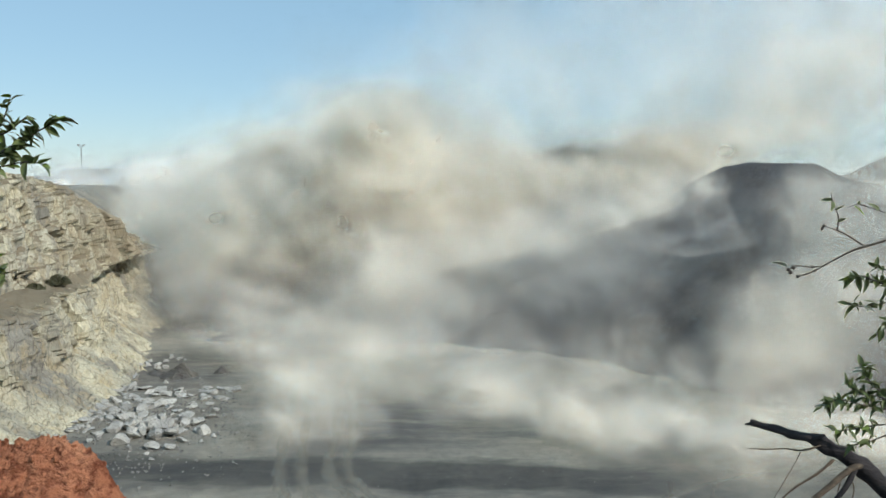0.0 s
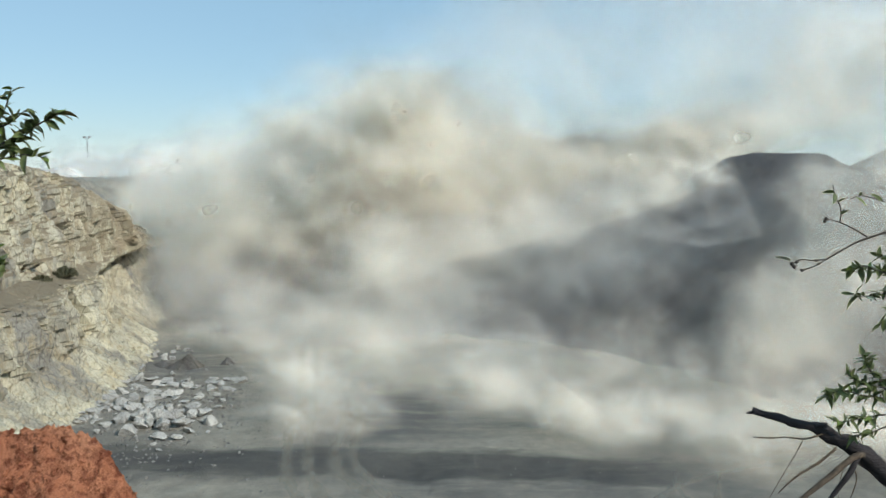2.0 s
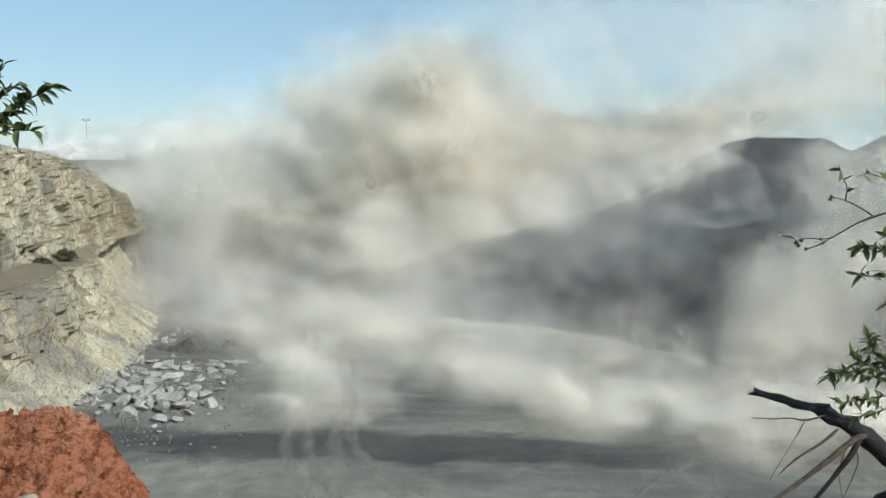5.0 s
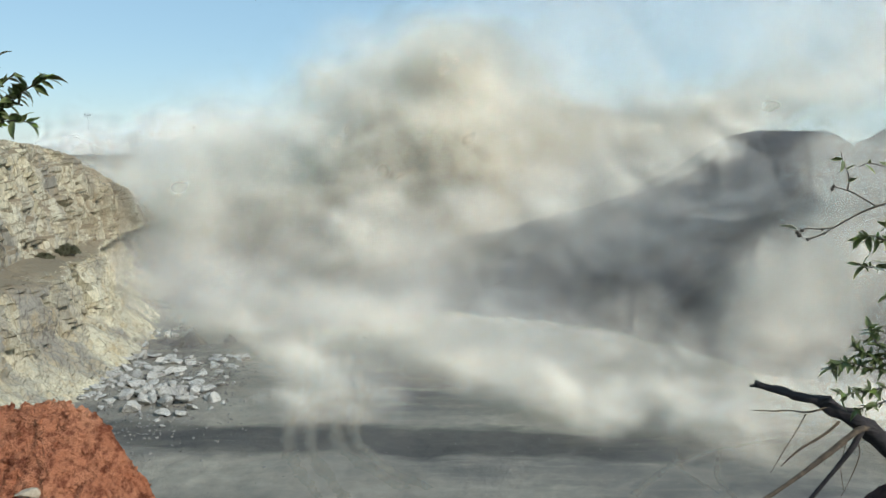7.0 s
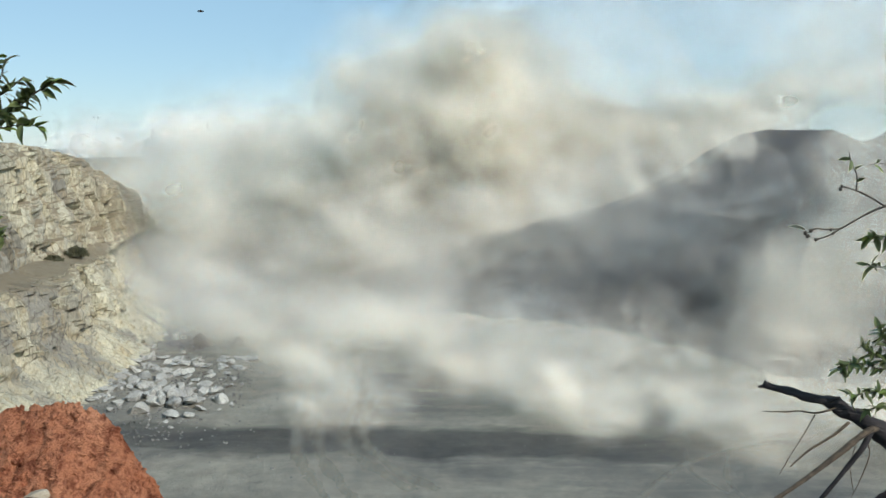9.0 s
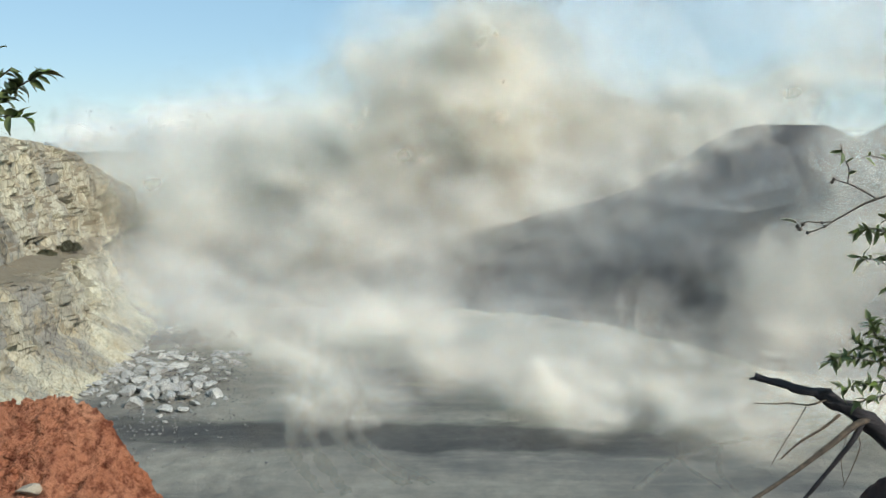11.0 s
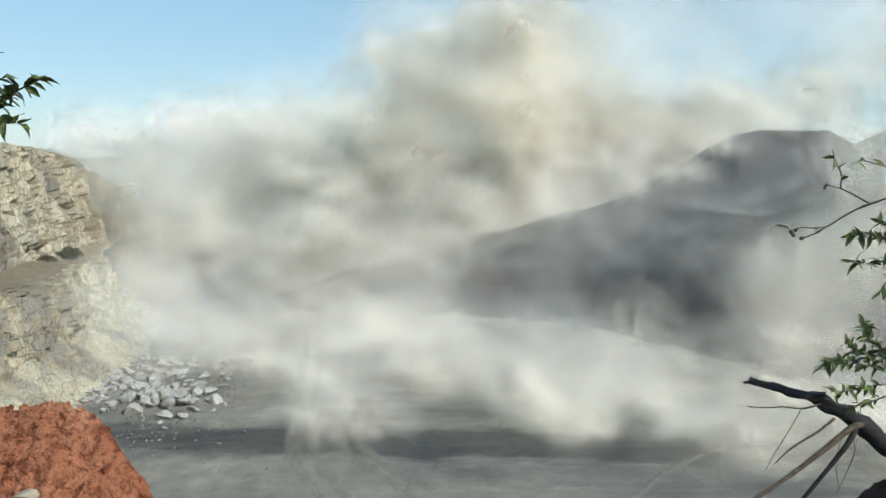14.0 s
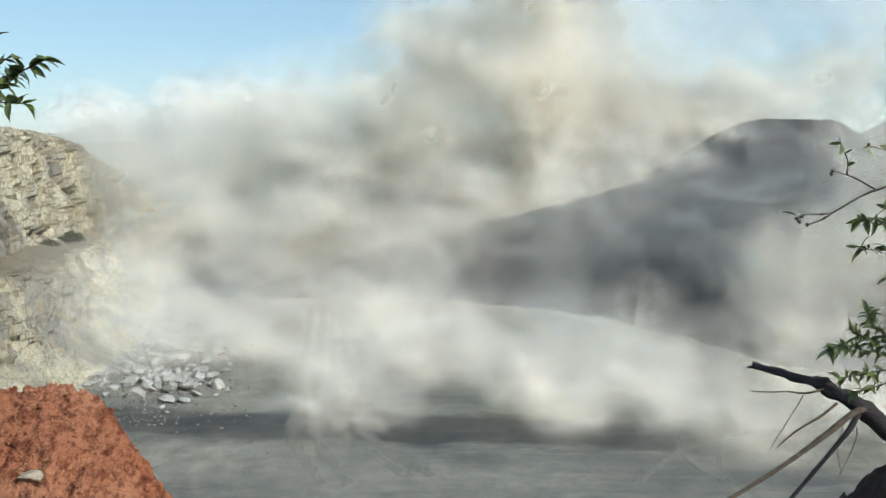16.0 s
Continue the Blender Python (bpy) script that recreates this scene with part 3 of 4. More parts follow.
def build_shoots():
    made = []
    y = 3.0
    twig = shoot("leafy_twig", (2.1, y, 19.80), [
        ([(2.1, y, 19.80), (1.90, y, 19.80), (1.72, y, 19.735), (1.62, y, 19.70), (1.536, y, 19.652), (1.46, y, 19.606), (1.407, y, 19.586)], 0.006, 0.0),
        ([(1.50, y, 19.63), (1.45, y, 19.625), (1.40, y, 19.628), (1.37, y, 19.612)], 0.0035, 0.0),
        ([(1.66, y, 19.715), (1.59, y, 19.755), (1.545, y, 19.775), (1.49, y, 19.79)], 0.0035, 0.0),
        ([(1.545, y, 19.775), (1.545, y, 19.83), (1.52, y, 19.88), (1.508, y, 19.925)], 0.0035, 0.9),
        ([(1.95, y, 19.80), (1.80, y, 19.83), (1.70, y, 19.86), (1.62, y, 19.88), (1.58, y, 19.865)], 0.003, 0.45),
    ], "thin dark twig with buds and a tuft of narrow leaves", 5, 34, 0.05)
    buds(twig, [(1.365, y, 19.612), (1.385, y, 19.62), (1.375, y, 19.60), (1.407, y, 19.586), (1.49, y, 19.79), (1.485, y, 19.78), (1.46, y, 19.625), (1.47, y, 19.61), (1.56, y, 19.82)])
    tip = new("leaf", PALE[0])
    tip.parent = twig
    tip.matrix_local = Matrix.Translation(Vector((1.36, y, 19.625)) - twig.location) @ pose(0, 0, 0, 40, -25, 180) @ Matrix.Scale(1.35, 4)
    tagged(tip, "pale curled dry leaf")
    made.append((twig, 1.0))
    made.append((shoot("leafy_branch", (2.2, y + 0.1, 19.45), [
        ([(2.2, y + 0.1, 19.45), (1.95, y + 0.05, 19.52), (1.78, y, 19.56), (1.66, y, 19.60), (1.60, y, 19.59)], 0.006, 1.5),
        ([(1.90, y, 19.50), (1.76, y, 19.50), (1.68, y, 19.48), (1.60, y, 19.49)], 0.004, 1.0),
        ([(1.95, y, 19.50), (1.82, y, 19.60), (1.74, y, 19.63), (1.70, y, 19.64)], 0.004, 1.0),
        ([(1.90, y, 19.50), (1.80, y, 19.44), (1.75, y, 19.40), (1.72, y, 19.36)], 0.004, 0.8),
    ], "bushy shoot with narrow sunlit green leaves", 12, 75), 0.5))
    made.append((shoot("leafy_branch", (2.2, y + 0.1, 18.95), [
        ([(2.2, y + 0.1, 18.95), (1.95, y + 0.05, 19.02), (1.80, y, 19.10), (1.70, y, 19.18), (1.66, y, 19.25)], 0.006, 1.1),
        ([(1.95, y, 19.02), (1.80, y, 19.06), (1.68, y, 19.08), (1.58, y, 19.10), (1.52, y, 19.07)], 0.005, 1.5),
        ([(1.90, y, 19.0), (1.76, y, 19.0), (1.66, y, 18.98), (1.57, y, 18.97)], 0.004, 1.3),
        ([(1.90, y, 19.0), (1.78, y, 19.10), (1.68, y, 19.13), (1.60, y, 19.17)], 0.004, 1.4),
        ([(2.35, y - 0.1, 18.25), (2.28, y, 18.6), (2.2, y + 0.1, 18.95)], 0.012, 0.0),
        ([(1.84, y, 18.98), (1.72, y, 18.93), (1.64, y, 18.91)], 0.004, 0.8),
    ], "bushy shoot with narrow drooping green leaves", 23, 85), 0.5))
    made.append((shoot("leafy_branch", (-2.2, y + 0.1, 19.9), [
        ([(-2.2, y + 0.1, 19.9), (-1.95, y, 20.0), (-1.78, y, 20.06), (-1.66, y, 20.12), (-1.56, y, 20.17), (-1.50, y, 20.20)], 0.006, 1.4),
        ([(-1.95, y, 20.0), (-1.80, y, 20.10), (-1.72, y, 20.20), (-1.68, y, 20.30)], 0.004, 1.5),
        ([(-1.90, y, 20.0), (-1.76, y, 20.02), (-1.65, y, 20.04), (-1.57, y, 20.03)], 0.004, 1.4),
        ([(-1.95, y, 19.96), (-1.76, y, 20.07), (-1.66, y, 20.10), (-1.60, y, 20.15)], 0.004, 1.3),
        ([(-1.86, y, 20.1), (-1.76, y, 20.14), (-1.70, y, 20.16), (-1.62, y, 20.22)], 0.004, 1.3),
        ([(-2.35, y - 0.1, 18.25), (-2.3, y, 19.2), (-2.2, y + 0.1, 19.9)], 0.012, 0.0),
        ([(-1.95, y, 20.02), (-1.85, y, 20.15), (-1.78, y, 20.24)], 0.004, 1.3),
    ], "open shoot with broad green leaves against the sky", 31, 40, 0.3, 1.25, 1.45), -0.8))
    made.append((shoot("leafy_branch", (-2.2, y, 19.45), [
        ([(-2.2, y, 19.45), (-1.95, y, 19.55), (-1.82, y, 19.60), (-1.74, y, 19.61)], 0.005, 1.3),
        ([(-2.0, y, 19.5), (-1.86, y, 19.64), (-1.78, y, 19.67)], 0.004, 1.2),
    ], "small shoot with dark green leaves at the rim", 44, 46, 0.35, 1.2, 1.3), -0.4))
    return made


SHOOTS = build_shoots()


# ---- rubble on the floor ----
def build_rubble():
    rng = random.Random(11)
    kinds = []
    for i in range(6):
        ob = new("boulder", stone_mesh(40 + i, BOULDER, 2, 0.55 + 0.08 * i))
        kinds.append(tagged(ob, "pale grey broken boulder in a rubble pile", "boulder", "boulders of the rubble pile"))
    placed = []

    def lay(x, y, r, flat=1.0, lift=0.0):
        i = len(placed)
        ob = kinds[i] if i < 6 else copy_thing(kinds[i % 6], Matrix())
        m = pose(x, y, floor_height(x, y) + lift + r * flat * 0.32, rng.uniform(-25, 25), rng.uniform(-25, 25), rng.uniform(0, 360))
        ob.matrix_basis = m @ Matrix.Diagonal((r * rng.uniform(0.9, 1.3), r * rng.uniform(0.8, 1.1), r * flat, 1))
        placed.append(ob)

    for _ in range(30):
        a, d = rng.uniform(0, 6.28), rng.random() ** 0.7
        lay(-22.4 + 3.6 * d * math.cos(a), 58.3 + 3.6 * d * math.sin(a), rng.uniform(0.42, 0.85), 0.95, 0.5 * (1 - d) * rng.random())
    for x, y, r in ((-21.3, 54.6, 0.62), (-20.1, 54.7, 0.50), (-19.8, 60.3, 0.75), (-20.6, 60.0, 0.62), (-18.2, 62.5, 0.3), (11.3, 61.5, 0.28), (-8.9, 77.8, 0.35)):
        lay(x, y, r)
    for _ in range(85):
        x, y = rng.uniform(-30, -19), rng.uniform(58, 71)
        lay(x, y, rng.uniform(0.3, 0.85), 0.5)
    for _ in range(70):
        y = rng.uniform(54, 86)
        lay(rng.uniform(-31.5, -26) - 0.1 * max(0, y - 70), y, rng.uniform(0.25, 0.65), 0.8)
    for _ in range(26):
        lay(rng.gauss(-21, 3.2), rng.gauss(58, 4.5), rng.uniform(0.14, 0.3), 0.8)
    # loose gravel round the pile and over the floor
    base = stone_mesh(77, GRAVEL, 1, 0.6)
    bv, bf = [v.co.copy() for v in base.vertices], [tuple(p.vertices) for p in base.polygons]
    verts, faces = [], []
    for k in range(2300):
        if k < 1500:
            x, y, r = rng.gauss(-23, 4.0), rng.gauss(61, 6.5), rng.uniform(0.06, 0.25)
        else:
            x, y, r = rng.uniform(-28, 26), rng.uniform(42, 78), rng.choice((0.03, 0.04, 0.05, 0.09))
        c, turn, n = Vector((x, y, floor_height(x, y))), Euler([rng.uniform(0, 6) for _ in range(3)]).to_matrix(), len(verts)
        verts += [tuple(c + turn @ (v * r)) for v in bv]
        faces += [tuple(n + i for i in f) for f in bf]
    tagged(new("gravel", mesh_of("gravel", verts, faces, GRAVEL, False)), "loose pale gravel strewn over the pit floor", "gravel", kind="stuff")


build_rubble()


def build_floor_heaps():
    def heap(x0, y0, wide, high, lean, label):
        def place(u, v):
            d = math.hypot(u, v)
            z = high * max(0, 1 - d) ** 1.15 + 0.10 * high * fbm(u * 3 + x0, v * 3, 0, 4) * (d < 1)
            return (x0 + wide * (u + lean * (1 - d) * (d < 1)), y0 + wide * 0.7 * v, floor_height(x0, y0) - 0.15 + z)
        grid = np.linspace(-1.05, 1.05, 30)
        v, f = sheet(grid, grid, place)
        tagged(new("dirt_heap", mesh_of("dirt_heap", v, f, FAR)), label, "dirt heap", "dirt heaps on the pit floor")
    heap(-26.6, 75.6, 2.3, 1.6, 0.25, "small dark grey pointed dirt heap on the floor")
    heap(-29.0, 76.2, 1.6, 0.5, 0.0, "low flat dark dirt heap on the floor")
    heap(-22.4, 76.8, 1.1, 1.0, -0.2, "small dark grey rounded dirt heap on the floor")
    heap(-8.0, 78.4, 0.7, 0.35, 0.0, "tiny dark dirt heap beside wheel tracks")


build_floor_heaps()


def build_tracks():
    def ribbon(points, wide, label):
        pts = [Vector((*p, 0)) for p in points]
        line = []
        for i in range(len(pts) - 1):
            p0, p1, p2, p3 = pts[max(i - 1, 0)], pts[i], pts[i + 1], pts[min(i + 2, len(pts) - 1)]
            for k in range(24):
                s = k / 24
                line.append(0.5 * (2 * p1 + (p2 - p0) * s + (2 * p0 - 5 * p1 + 4 * p2 - p3) * s * s + (3 * p1 - p0 - 3 * p2 + p3) * s ** 3))
        def place(u, i):
            i = int(i)
            a, b = line[max(i - 1, 0)], line[min(i + 1, len(line) - 1)]
            n = (b - a).normalized().cross(Vector((0, 0, 1)))
            w = wide * (0.75 + 0.5 * fbm(line[i].x * 0.6, line[i].y * 0.6, 1, 3))
            q = line[i] + n * (u * w + 0.12 * fbm(line[i].x, line[i].y, 4, 2))
            return (q.x, q.y, floor_height(q.x, q.y) + 0.012 + 0.035 * max(0, 1 - abs(u)) * (0.6 + 0.6 * fbm(q.x * 2, q.y * 2, 0, 3)) - 0.03 * (abs(u) > 0.95))
        v, f = sheet((-1, -0.55, 0, 0.55, 1), range(len(line)), place)
        tagged(new("wheel_track", mesh_of("wheel_track", v, f, TRACK_DUST)), label, "wheel track", "wheel tracks on the pit floor")
    for dx in (0.0, 1.5):
        ribbon([(-16.5 + dx, 86), (-13.6 + dx, 68), (-11.6 + dx, 53.5), (-10.2 + dx, 47.2), (-7.4 + dx, 41.5)], 0.62, "pale curving dust ridge beside a wheel rut")
    for dx in (0.0, 1.3):
        ribbon([(-10.3 + dx, 71.4), (-8.3 + dx, 58.3), (-7.9 + dx, 51.1), (-5.7 + dx, 46.3), (-2.4 + dx, 42.6)], 0.58, "pale curving dust ridge beside a wheel rut")
    ribbon([(10.6, 42.2), (13.7, 45.8), (17.0, 48.4), (22, 50.5)], 0.34, "pale straight dust ridge of a wheel track")
    ribbon([(15.0, 49.0), (14.4, 45.5), (15.6, 42.0)], 0.26, "pale short dust ridge of a wheel track")
    ribbon([(18.0, 49.0), (16.4, 45.0), (16.2, 41.5)], 0.26, "pale short dust ridge of a wheel track")


build_tracks()


# ---- bush on the bench, mast and ridge far behind ----
def build_bush(x, y, z, r, label):
    rng = random.Random(int(abs(x) * 10))
    thing = new("bush")
    thing.location = (x, y, z)
    for k in range(5):
        a = k * 1.26
        part("stem", tube([(0, 0, -0.3), (0.3 * r * math.cos(a), 0.3 * r * math.sin(a), 0.4 * r), (0.6 * r * math.cos(a), 0.6 * r * math.sin(a), 0.7 * r)], (0.05, 0.03, 0.01), 5), TWIG, thing)
    verts, faces = [], []
    for _ in range(900):
        d = Vector((rng.gauss(0, 1), rng.gauss(0, 1), abs(rng.gauss(0, 0.8)))).normalized()
        c = Vector((d.x * r, d.y * r, d.z * r * 0.75)) * rng.uniform(0.5, 1.0) * (1 + 0.3 * fbm(d.x * 2, d.y * 2, d.z * 2 + x, 2))
        turn, s, n = Euler([rng.uniform(0, 6) for _ in range(3)]).to_matrix(), rng.uniform(0.08, 0.18), len(verts)
        verts += [tuple(c + turn @ Vector(p)) for p in ((-s, 0, 0), (0, -s * 0.5, 0.02), (s, 0, 0), (0, s * 0.5, 0.02))]
        faces.append((n, n + 1, n + 2, n + 3))
    crown = new("crown", mesh_of("crown", verts, faces, BUSH_LEAF, False))
    crown.parent = thing
    tagged(thing, label, "bush")


def bench_top(y):
    return cliff_place(y, 0.565)


bx, by, bz = bench_top(75.5)
build_bush(bx, by, bz + 0.1, 1.25, "dark round dusty bush on the rock bench")
bx, by, bz = bench_top(72.0)
build_bush(bx - 0.6, by, bz - 0.1, 0.9, "low dusty green bush on the rock bench")


def build_mast():
    thing = new("light_mast")
    thing.location = (-187.2, 400, 23.2)
    part("pole", tube([(0, 0, 0), (0, 0, 6), (0, 0, 12.2)], (0.30, 0.24, 0.18), 8), STEEL, thing)
    part("crossbar", tube([(-1.3, 0, 12.0), (0, 0, 12.1), (1.3, 0, 12.0)], (0.12, 0.12, 0.12), 6), STEEL, thing)
    for x in (-1.3, 1.3):
        bm = bmesh.new()
        bmesh.ops.create_cube(bm, size=1.0)
        for v in bm.verts:
            v.co = Vector((v.co.x * 1.1 + x, v.co.y * 0.6, v.co.z * 0.9 + 12.5 + 0.2 * v.co.y))
        bmesh.ops.bevel(bm, geom=bm.edges[:], offset=0.12, segments=2, affect="EDGES")
        head = part("floodlight", bm, STEEL, thing)
        bm = bmesh.new()
        bmesh.ops.create_cube(bm, size=1.0)
        for v in bm.verts:
            v.co = Vector((v.co.x * 0.85 + x, v.co.y * 0.06 - 0.36, v.co.z * 0.7 + 12.42))
        part("lens", bm, GLASSY, head)
    tagged(thing, "tall grey floodlight mast on a far ridge", "light mast")


build_mast()


def build_ridge(name, x0, x1, y, high, deep, label):
    def place(u, v):
        s, w = (u - x0) / (x1 - x0), abs(v)
        z = high * step(0, 0.16, s) * (1 - step(0.84, 1, s)) * (1 - w ** 1.6) * (1 + 0.12 * fbm(u * 0.05, v, 2, 3))
        return (u, y + deep * v, 17.5 + z)
    v, f = sheet(np.linspace(x0, x1, 60), np.linspace(-1, 1, 14), place)
    tagged(new(name, mesh_of(name, v, f, FAR)), label, "ridge", kind="structure")


build_ridge("ridge", -206, -120, 400, 6.2, 16, "low flat-topped earth ridge in the distance")
build_ridge("ridge", 172, 340, 330, 15.0, 40, "dark earth ridge far behind the spoil heap")


# ---- passing insects ----
def build_insect():
    thing = new("insect")
    bm = bmesh.new()
    bmesh.ops.create_icosphere(bm, subdivisions=2, radius=1.0)
    for v in bm.verts:
        v.co = Vector((v.co.x * 0.008, v.co.y * 0.0028, v.co.z * 0.003 * (1 + 0.3 * math.sin(3 * v.co.x))))
    part("body", bm, INSECT, thing)
    for side in (-1, 1):
        bm = bmesh.new()
        ring = [bm.verts.new((0.001 + 0.003 * math.cos(a), side * (0.005 + 0.005 * math.sin(a)), 0.002)) for a in np.linspace(0, 6.28, 10, endpoint=False)]
        bm.faces.new(ring)
        bmesh.ops.solidify(bm, geom=bm.faces[:], thickness=0.0003)
        part("wing", bm, WING, thing)
    return tagged(thing, "small dark flying insect passing the rim", "insect", "insects in the air")


FLIES = [build_insect()]
FLIES += [copy_thing(FLIES[0], Matrix()) for _ in range(3)]


# ---- drifting dust ----
def puff_mesh(rng, material, veils=34):
    """A clump of dished veils, turned every way, filling a unit ball."""
    verts, faces, uvs = [], [], []
    while len(faces) < veils * 10:
        c = Vector((rng.uniform(-1, 1), rng.uniform(-1, 1), rng.uniform(-1, 1)))
        if c.length > 0.8:
            continue
        turn = Euler([rng.uniform(0, 6.3) for _ in range(3)]).to_matrix()
        size, n = rng.uniform(0.5, 0.85), len(verts)
        verts.append(tuple(c + turn @ Vector((0, 0, 0.35 * size))))
        for k in range(10):
            a = k * math.pi / 5
            verts.append(tuple(c + turn @ Vector((size * math.cos(a), size * math.sin(a), 0))))
        for k in range(10):
            faces.append((n, n + 1 + k, n + 1 + (k + 1) % 10))
            for q in (None, k, k + 1):
                uvs += (0.0, 0.0) if q is None else (math.cos(q * math.pi / 5), math.sin(q * math.pi / 5))
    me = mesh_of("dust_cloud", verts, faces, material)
    me.uv_layers.new(name="veil").data.foreach_set("uv", uvs)
    return me


def family(rng, material, places, flat, drift, label, spread=0.12, swell=0.015):
    """Puffs at places (x, y, z, radius), scattered a little; drift: metres a second, with its scatter; swell: share by which the family spreads in a second."""
    made = []
    mid = sum((Vector(p[:3]) for p in places), Vector()) / len(places)
    meshes = [puff_mesh(rng, material) for _ in range(3)]
    for i, (x, y, z, r) in enumerate(places):
        r *= rng.uniform(1.65, 2.05)
        d = [rng.gauss(0, spread) * r for _ in range(3)]
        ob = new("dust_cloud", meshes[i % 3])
        ob.scale = (r * rng.uniform(0.95, 1.3), r, r * flat * rng.uniform(0.85, 1.15))
        tagged(ob, label, "dust", "drifting dust of the blast", "stuff")
        lift = min(1.3, 0.15 + max(0, z + d[2] * flat) / 24) if drift[2] > 0.2 else 1.0
        v = Vector((drift[0] * lift + rng.gauss(0, drift[3]), drift[1], drift[2] * lift + rng.gauss(0, drift[3] * 0.4)))
        v += Vector((x - mid.x, 0, 0.6 * (z - mid.z) if z > mid.z else 0)) * swell
        made.append((ob, Vector((x + d[0], y + d[1], max(z + d[2] * flat, r * flat * 0.25))), v, [rng.uniform(-25, 25) for _ in range(3)], rng.uniform(-0.8, 0.8)))
    return made


def build_dust():
    rng = random.Random(4)
    made = []
    made += family(rng, DUST_WHITE, [(-72.5, 146, 16.0, 4.5), (-68.1, 153, 17.2, 4.7), (-60.2, 153, 17.5, 5.2), (-50.6, 148, 17.3, 5.7), (-43.5, 150, 16.5, 6.4), (-53.1, 149, 12.6, 7.7), (-64.2, 152, 11.4, 6.7), (-71.4, 153, 17.5, 5.1), (-54.2, 146, 19.2, 4.8), (-46.3, 145, 18.7, 5.3), (-43.3, 153, 13.6, 7.9)], 0.8, (0.45, 0, 0.42, 0.08), "white sunlit dust bank behind the quarry face", 0.12, 0.015)
    made += family(rng, DUST_PALE, [(-43.0, 117, 9.9, 5.2), (-41.7, 117, 4.8, 6.0), (-35.0, 107, 2.1, 4.7), (-33.4, 107, 9.2, 7.1), (-45.6, 116, 12.6, 3.8), (-38.4, 115, 13.5, 5.9)], 0.95, (-0.5, -1.1, 0.05, 0.08), "beige dust cloud pressed against the quarry face", 0.12, 0.015)
    made += family(rng, DUST_PALE, [(-32.2, 114, 11.9, 8.0), (-26.6, 119, 16.8, 7.0), (-28.5, 116, 4.9, 9.4), (-20.7, 120, 21.1, 7.5), (-16.3, 120, 10.5, 11.5), (-12.6, 111, 26.0, 6.1), (-8.0, 110, 27.5, 5.8), (-4.0, 123, 23.9, 8.2), (-5.4, 114, 16.1, 10.1), (-17.1, 114, 0.9, 8.4), (-7.8, 126, 0.8, 10.2), (1.4, 118, 7.2, 9.6), (6.0, 123, 13.9, 9.1), (3.1, 118, 20.3, 7.4), (10.3, 120, 16.7, 6.6), (-21.8, 112, 10.4, 9.1), (-39.2, 120, 14.1, 7.1), (-17.7, 124, 23.9, 7.3)], 0.95, (0.95, 0, 0.5, 0.06), "thick beige dust cloud billowing over the pit", 0.1, 0.015)
    made += family(rng, DUST_PALE, [(-21.5, 103, 14.9, 5.7), (-16.5, 105, 17.9, 5.8), (-11.9, 105, 21.0, 5.8), (-7.3, 106, 26.5, 4.8), (-10.1, 102, 27.0, 4.1), (-6.3, 102, 18.7, 6.4), (-1.8, 102, 18.7, 5.6), (-13.1, 102, 15.0, 6.4)], 0.95, (0.95, 0, 0.5, 0.06), "sunlit beige dust billow at the front of the cloud", 0.08, 0.015)
    made += family(rng, DUST_SOFT, [(-33.8, 99, 8.9, 4.4), (-28.8, 102, 8.2, 4.9), (-22.1, 102, 7.8, 5.3), (-14.7, 103, 7.7, 5.7), (-6.9, 100, 9.2, 5.2)], 0.8, (-0.05, 0, 0.05, 0.05), "beige dust hanging under the front of the cloud", 0.08, 0.015)
    made += family(rng, DUST_SOFT, [(13.8, 87, 13.1, 2.4), (19.2, 85, 15.2, 2.4), (24.4, 86, 17.0, 2.4), (28.9, 85, 19.2, 2.1)], 0.8, (0.03, 0, 0.03, 0.03), "soft dust smoking off the crest of the heap", 0.08, 0.015)
    made += family(rng, DUST_SOFT, [(-31.8, 122, 23.4, 4.1), (-28.7, 122, 25.7, 3.8), (-24.8, 123, 23.4, 5.0)], 0.9, (1.3, 0, 0.55, 0.05), "grey dust billow at the shoulder of the cloud", 0.12, 0.015)
    made += family(rng, DUST_PALE, [(-53.6, 139, 8.0, 12.3), (-37.5, 140, 9.0, 13.4), (-21.2, 141, 11.0, 13.5), (-4.6, 142, 10.9, 13.6), (12.0, 140, 11.0, 13.4), (28.9, 142, 10.9, 12.5), (40.7, 133, 15.4, 10.8)], 0.7, (0.1, 0, 0.15, 0.05), "wall of beige dust standing across the pit", 0.12, 0.015)
    made += family(rng, DUST_SOFT, [(17.4, 134, 16.3, 7.9), (25.3, 134, 19.3, 7.9), (29.3, 130, 24.6, 6.2), (35.2, 127, 24.0, 7.9), (42.6, 124, 27.1, 7.8), (53.1, 132, 31.0, 9.2), (59.0, 130, 35.6, 9.1), (68.2, 133, 39.9, 10.3), (72.2, 128, 43.8, 9.4), (67.2, 133, 29.1, 9.3), (72.6, 127, 31.5, 10.3), (35.1, 134, 17.3, 7.9)], 0.9, (1.9, 0, 0.32, 0.12), "brownish dust plume drifting over the spoil heap", 0.12, 0.015)
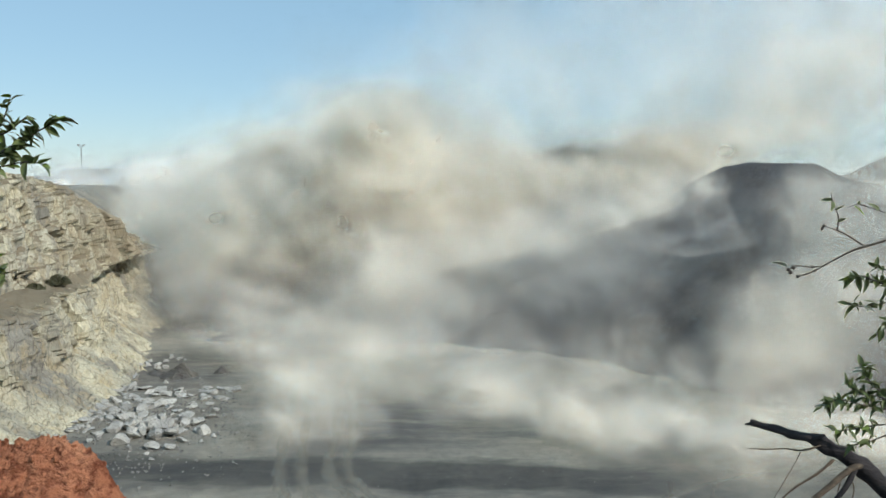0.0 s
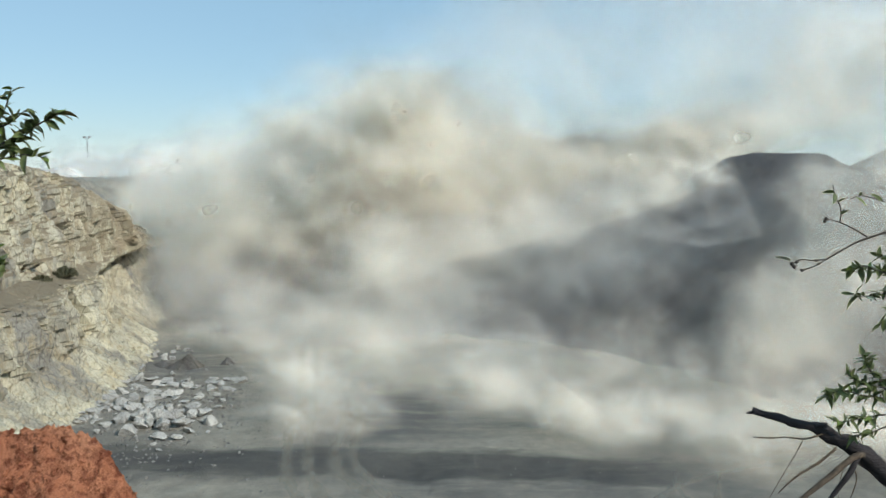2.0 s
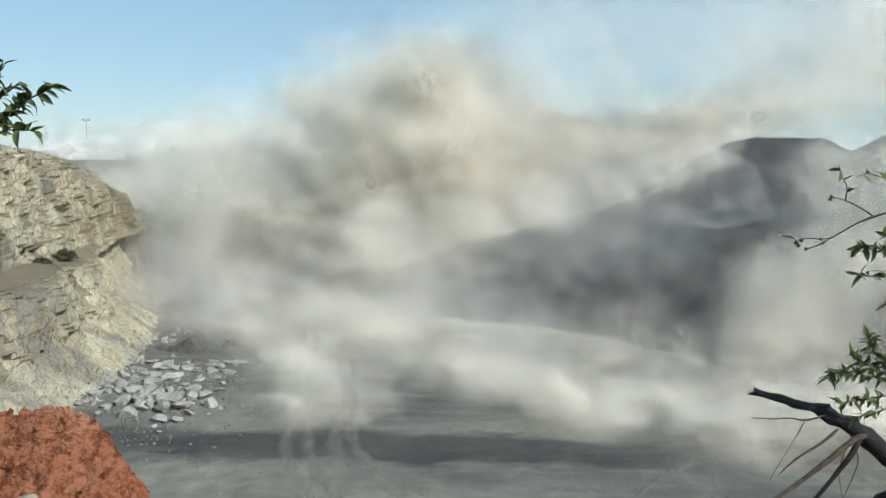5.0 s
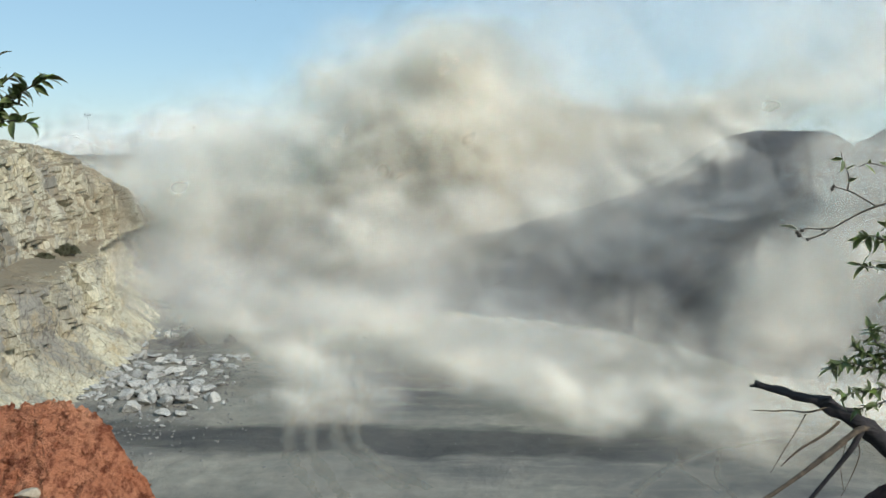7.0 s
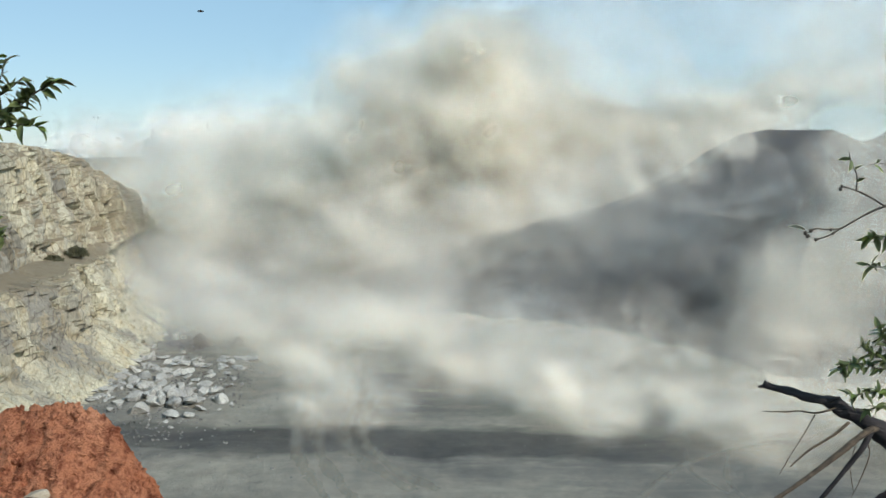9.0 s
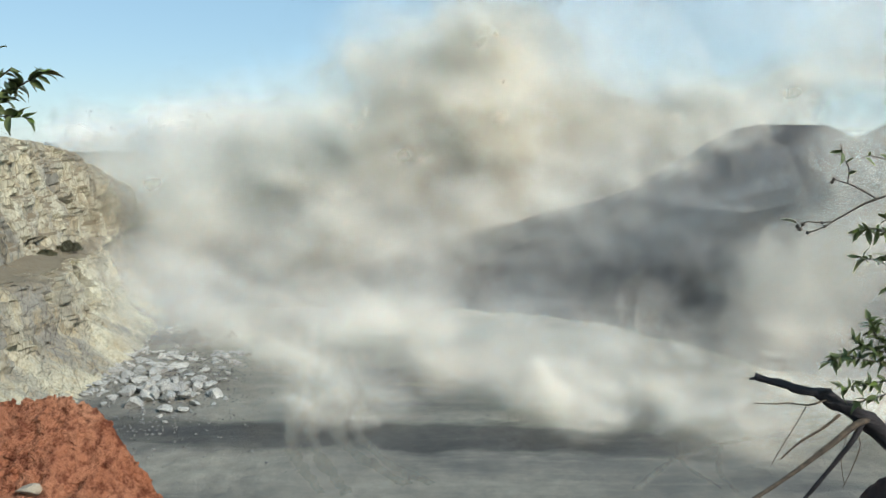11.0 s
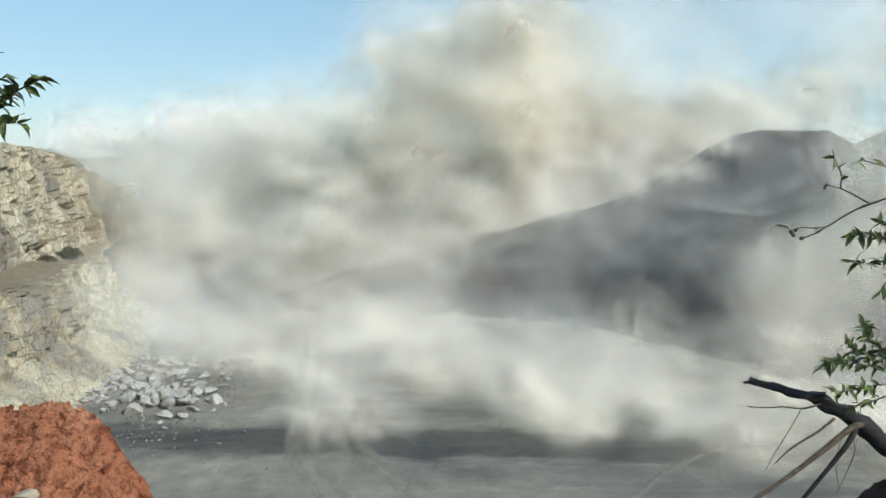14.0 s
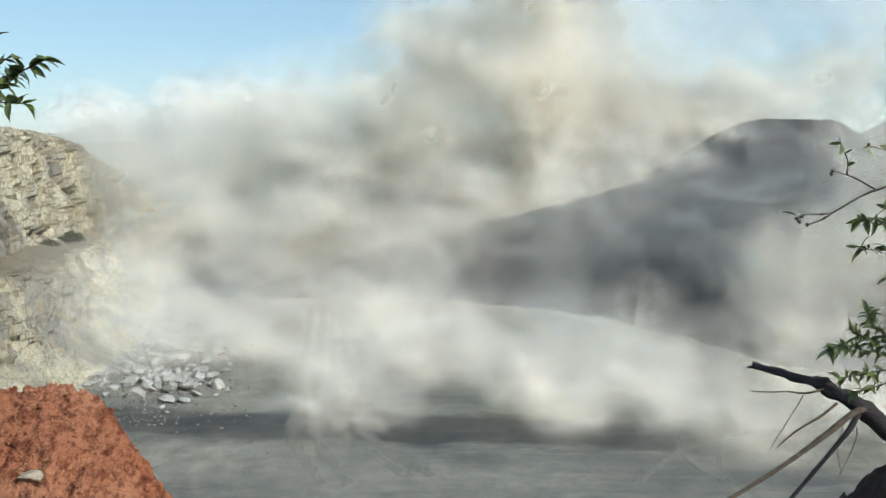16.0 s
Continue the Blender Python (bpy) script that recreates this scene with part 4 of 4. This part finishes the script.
    made += family(rng, DUST_PALE, [(13.0, 121, 17.6, 6.2), (19.4, 122, 17.1, 6.7), (25.5, 121, 18.5, 6.2), (31.7, 121, 20.3, 5.8), (38.0, 121, 22.0, 4.9), (44.4, 124, 25.3, 5.5), (20.9, 120, 18.5, 5.3), (27.7, 123, 19.4, 5.0)], 0.85, (0.5, 0, 0.2, 0.06), "beige dust pouring over the far side of the heap", 0.12, 0.015)
    made += family(rng, DUST_THIN, [(-24.4, 148, 18.1, 16.3), (-6.9, 146, 25.7, 17.2), (4.0, 152, 38.2, 16.8), (17.7, 145, 32.1, 16.0), (21.6, 150, 47.9, 16.6), (36.6, 148, 41.0, 17.4), (39.1, 145, 53.4, 16.0), (54.8, 150, 47.9, 17.7), (65.3, 144, 51.1, 17.0), (80.8, 149, 58.7, 18.7)], 0.85, (1.7, 0, 0.3, 0.15), "thin pale dust haze trailing into the sky", 0.12, 0.015)
    made += family(rng, DUST_SOFT, [(5.0, 90, 11.6, 4.0), (9.5, 95, 12.5, 3.8), (14.3, 90, 14.6, 3.4), (20.3, 93, 16.2, 3.3), (24.9, 90, 17.9, 2.9), (3.0, 90, 6.3, 5.3), (10.2, 95, 0.6, 4.9), (-5.6, 90, 9.6, 4.6), (-1.0, 93, 7.2, 4.8), (-9.8, 92, 6.0, 4.7), (28.2, 92, 18.5, 2.8)], 0.8, (0.2, -0.05, 0.2, 0.05), "beige dust lying over the crest of the heap", 0.12, 0.05)
    made += family(rng, DUST_SOFT, [(-14.6, 70, 1.1, 4.4), (-10.2, 65, 1.0, 4.1), (-14.4, 82, 2.7, 5.7), (-8.1, 76, 1.1, 5.6), (-10.4, 58, 0.9, 2.6), (-2.8, 70, 1.1, 4.9), (1.7, 66, 0.7, 4.4), (-8.0, 88, 3.3, 5.8), (-18.4, 82, 2.1, 4.2), (-7.2, 60, 1.1, 2.7)], 0.6, (0.1, -0.45, 0.0, 0.1), "beige dust rolling low over the pit floor", 0.12, 0.05)
    made += family(rng, DUST_SOFT, [(6.6, 66, 1.2, 4.4), (9.7, 58, 1.3, 3.4), (15.8, 70, 1.6, 4.9), (13.9, 56, 1.2, 3.3), (17.6, 56, 1.2, 3.3), (21.3, 56, 1.4, 3.5), (24.5, 55, 1.9, 3.4), (28.1, 54, 2.2, 3.6), (21.5, 64, 2.7, 4.5), (26.7, 63, 3.4, 4.4), (30.7, 53, 2.2, 3.5), (17.8, 52, 1.4, 2.4), (22.4, 51, 1.7, 2.6), (26.7, 50, 2.1, 2.8), (13.5, 53, 1.2, 2.3)], 0.6, (-0.15, -0.25, 0.0, 0.06), "pale dust skimming the pit floor", 0.12, 0.02)
    made += family(rng, DUST_SOFT, [(26.3, 72, 5.8, 4.5), (29.5, 66, 6.5, 4.9), (32.7, 62, 6.9, 5.0), (31.8, 70, 10.4, 4.6), (36.4, 72, 13.3, 4.5), (36.7, 66, 10.9, 5.3), (39.0, 74, 16.9, 3.8), (40.0, 70, 15.5, 4.6), (37.1, 78, 17.3, 3.2), (42.8, 78, 20.2, 2.9)], 0.95, (0.12, 0, 0.08, 0.05), "grey dust veil before the spoil heap", 0.12, 0.015)
    made += family(rng, DUST_THIN, [(-38.6, 104, 1.1, 9.2), (-32.5, 104, 1.1, 9.2), (-25.3, 100, 1.8, 8.8), (-30.7, 94, 0.1, 6.9), (-20.6, 92, 0.6, 6.8), (-11.1, 92, 1.9, 6.8), (3.5, 86, 1.8, 6.3)], 0.5, (0.05, -2.0, 0.0, 0.12), "thin dust veil creeping over the wheel tracks", 0.12, 0.015)
    made += family(rng, DUST_SOFT, [(-39.9, 112, 1.3, 5.8), (-31.3, 108, 0.4, 6.0), (-23.3, 104, 1.1, 6.1), (-14.3, 100, 1.8, 6.6)], 0.6, (-0.05, -0.4, 0.03, 0.05), "grey dust haze hanging at the foot of the cloud", 0.12, 0.015)
    made += family(rng, DUST_THIN, [(-1.5, 84, 7.2, 6.8), (10.4, 80, 9.0, 7.1), (21.0, 78, 11.0, 6.9)], 0.9, (0.15, 0, 0.05, 0.05), "thin blue-grey dust haze on the spoil heap", 0.12, 0.015)
    return made


DUST = build_dust()


# sway of the shoots in the wind: seconds and degrees
SWAY = [(0, 2.2), (0.5, 0.1), (1, 2.6), (1.5, -1.6), (2, 0.1), (2.5, 2.9), (3, -0.5), (3.5, 1.3), (4, 2.7), (5, 0.3), (6.5, 0.4), (7, 0.6), (7.5, -0.1), (8, -0.9),
        (8.5, 1.5), (9, 0.4), (10, -0.6), (11.5, 0.3), (12, -1.0), (12.5, 0), (13, -0.3), (13.5, -1.3), (14, -0.6), (14.5, -0.9), (15, -1.2), (15.5, -0.8), (16, -1.2)]


def motions():
    for ob, at, v, turn, spin in DUST:
        walk(ob, [(t, pose(*(at + v * t), turn[0], turn[1], turn[2] + spin * t)) for t in (0.0, 8.0, 16.0)])
    for ob, much in SHOOTS:
        root = ob.location.copy()
        walk(ob, [(t, pose(*root, 0, much * a, 0)) for t, a in SWAY])
    # each insect crosses the air before the camera once, and is far off to the side before and after
    for ob, t, at, way in zip(FLIES, (1.5, 1.5, 3.0, 9.0), ((-0.370, 1.980, 20.366), (0.262, 1.980, 19.952), (-0.227, 1.980, 19.670), (-0.601, 1.980, 20.284)), ((1, 0.1, 0.25), (-1, 0.2, 0.15), (0.9, 0, 0.7), (-1, 0.1, 0.1))):
        p, w = Vector(at), Vector(way) * 2.6
        heading = math.degrees(math.atan2(way[1], way[0]))
        walk(ob, [(s, pose(*(p + w * max(-1.0, min(1.0, s - t))), 0, -8, heading)) for s in sorted({0.0, max(0.0, t - 1.0), t, t + 1.0, 16.0})])


motions()
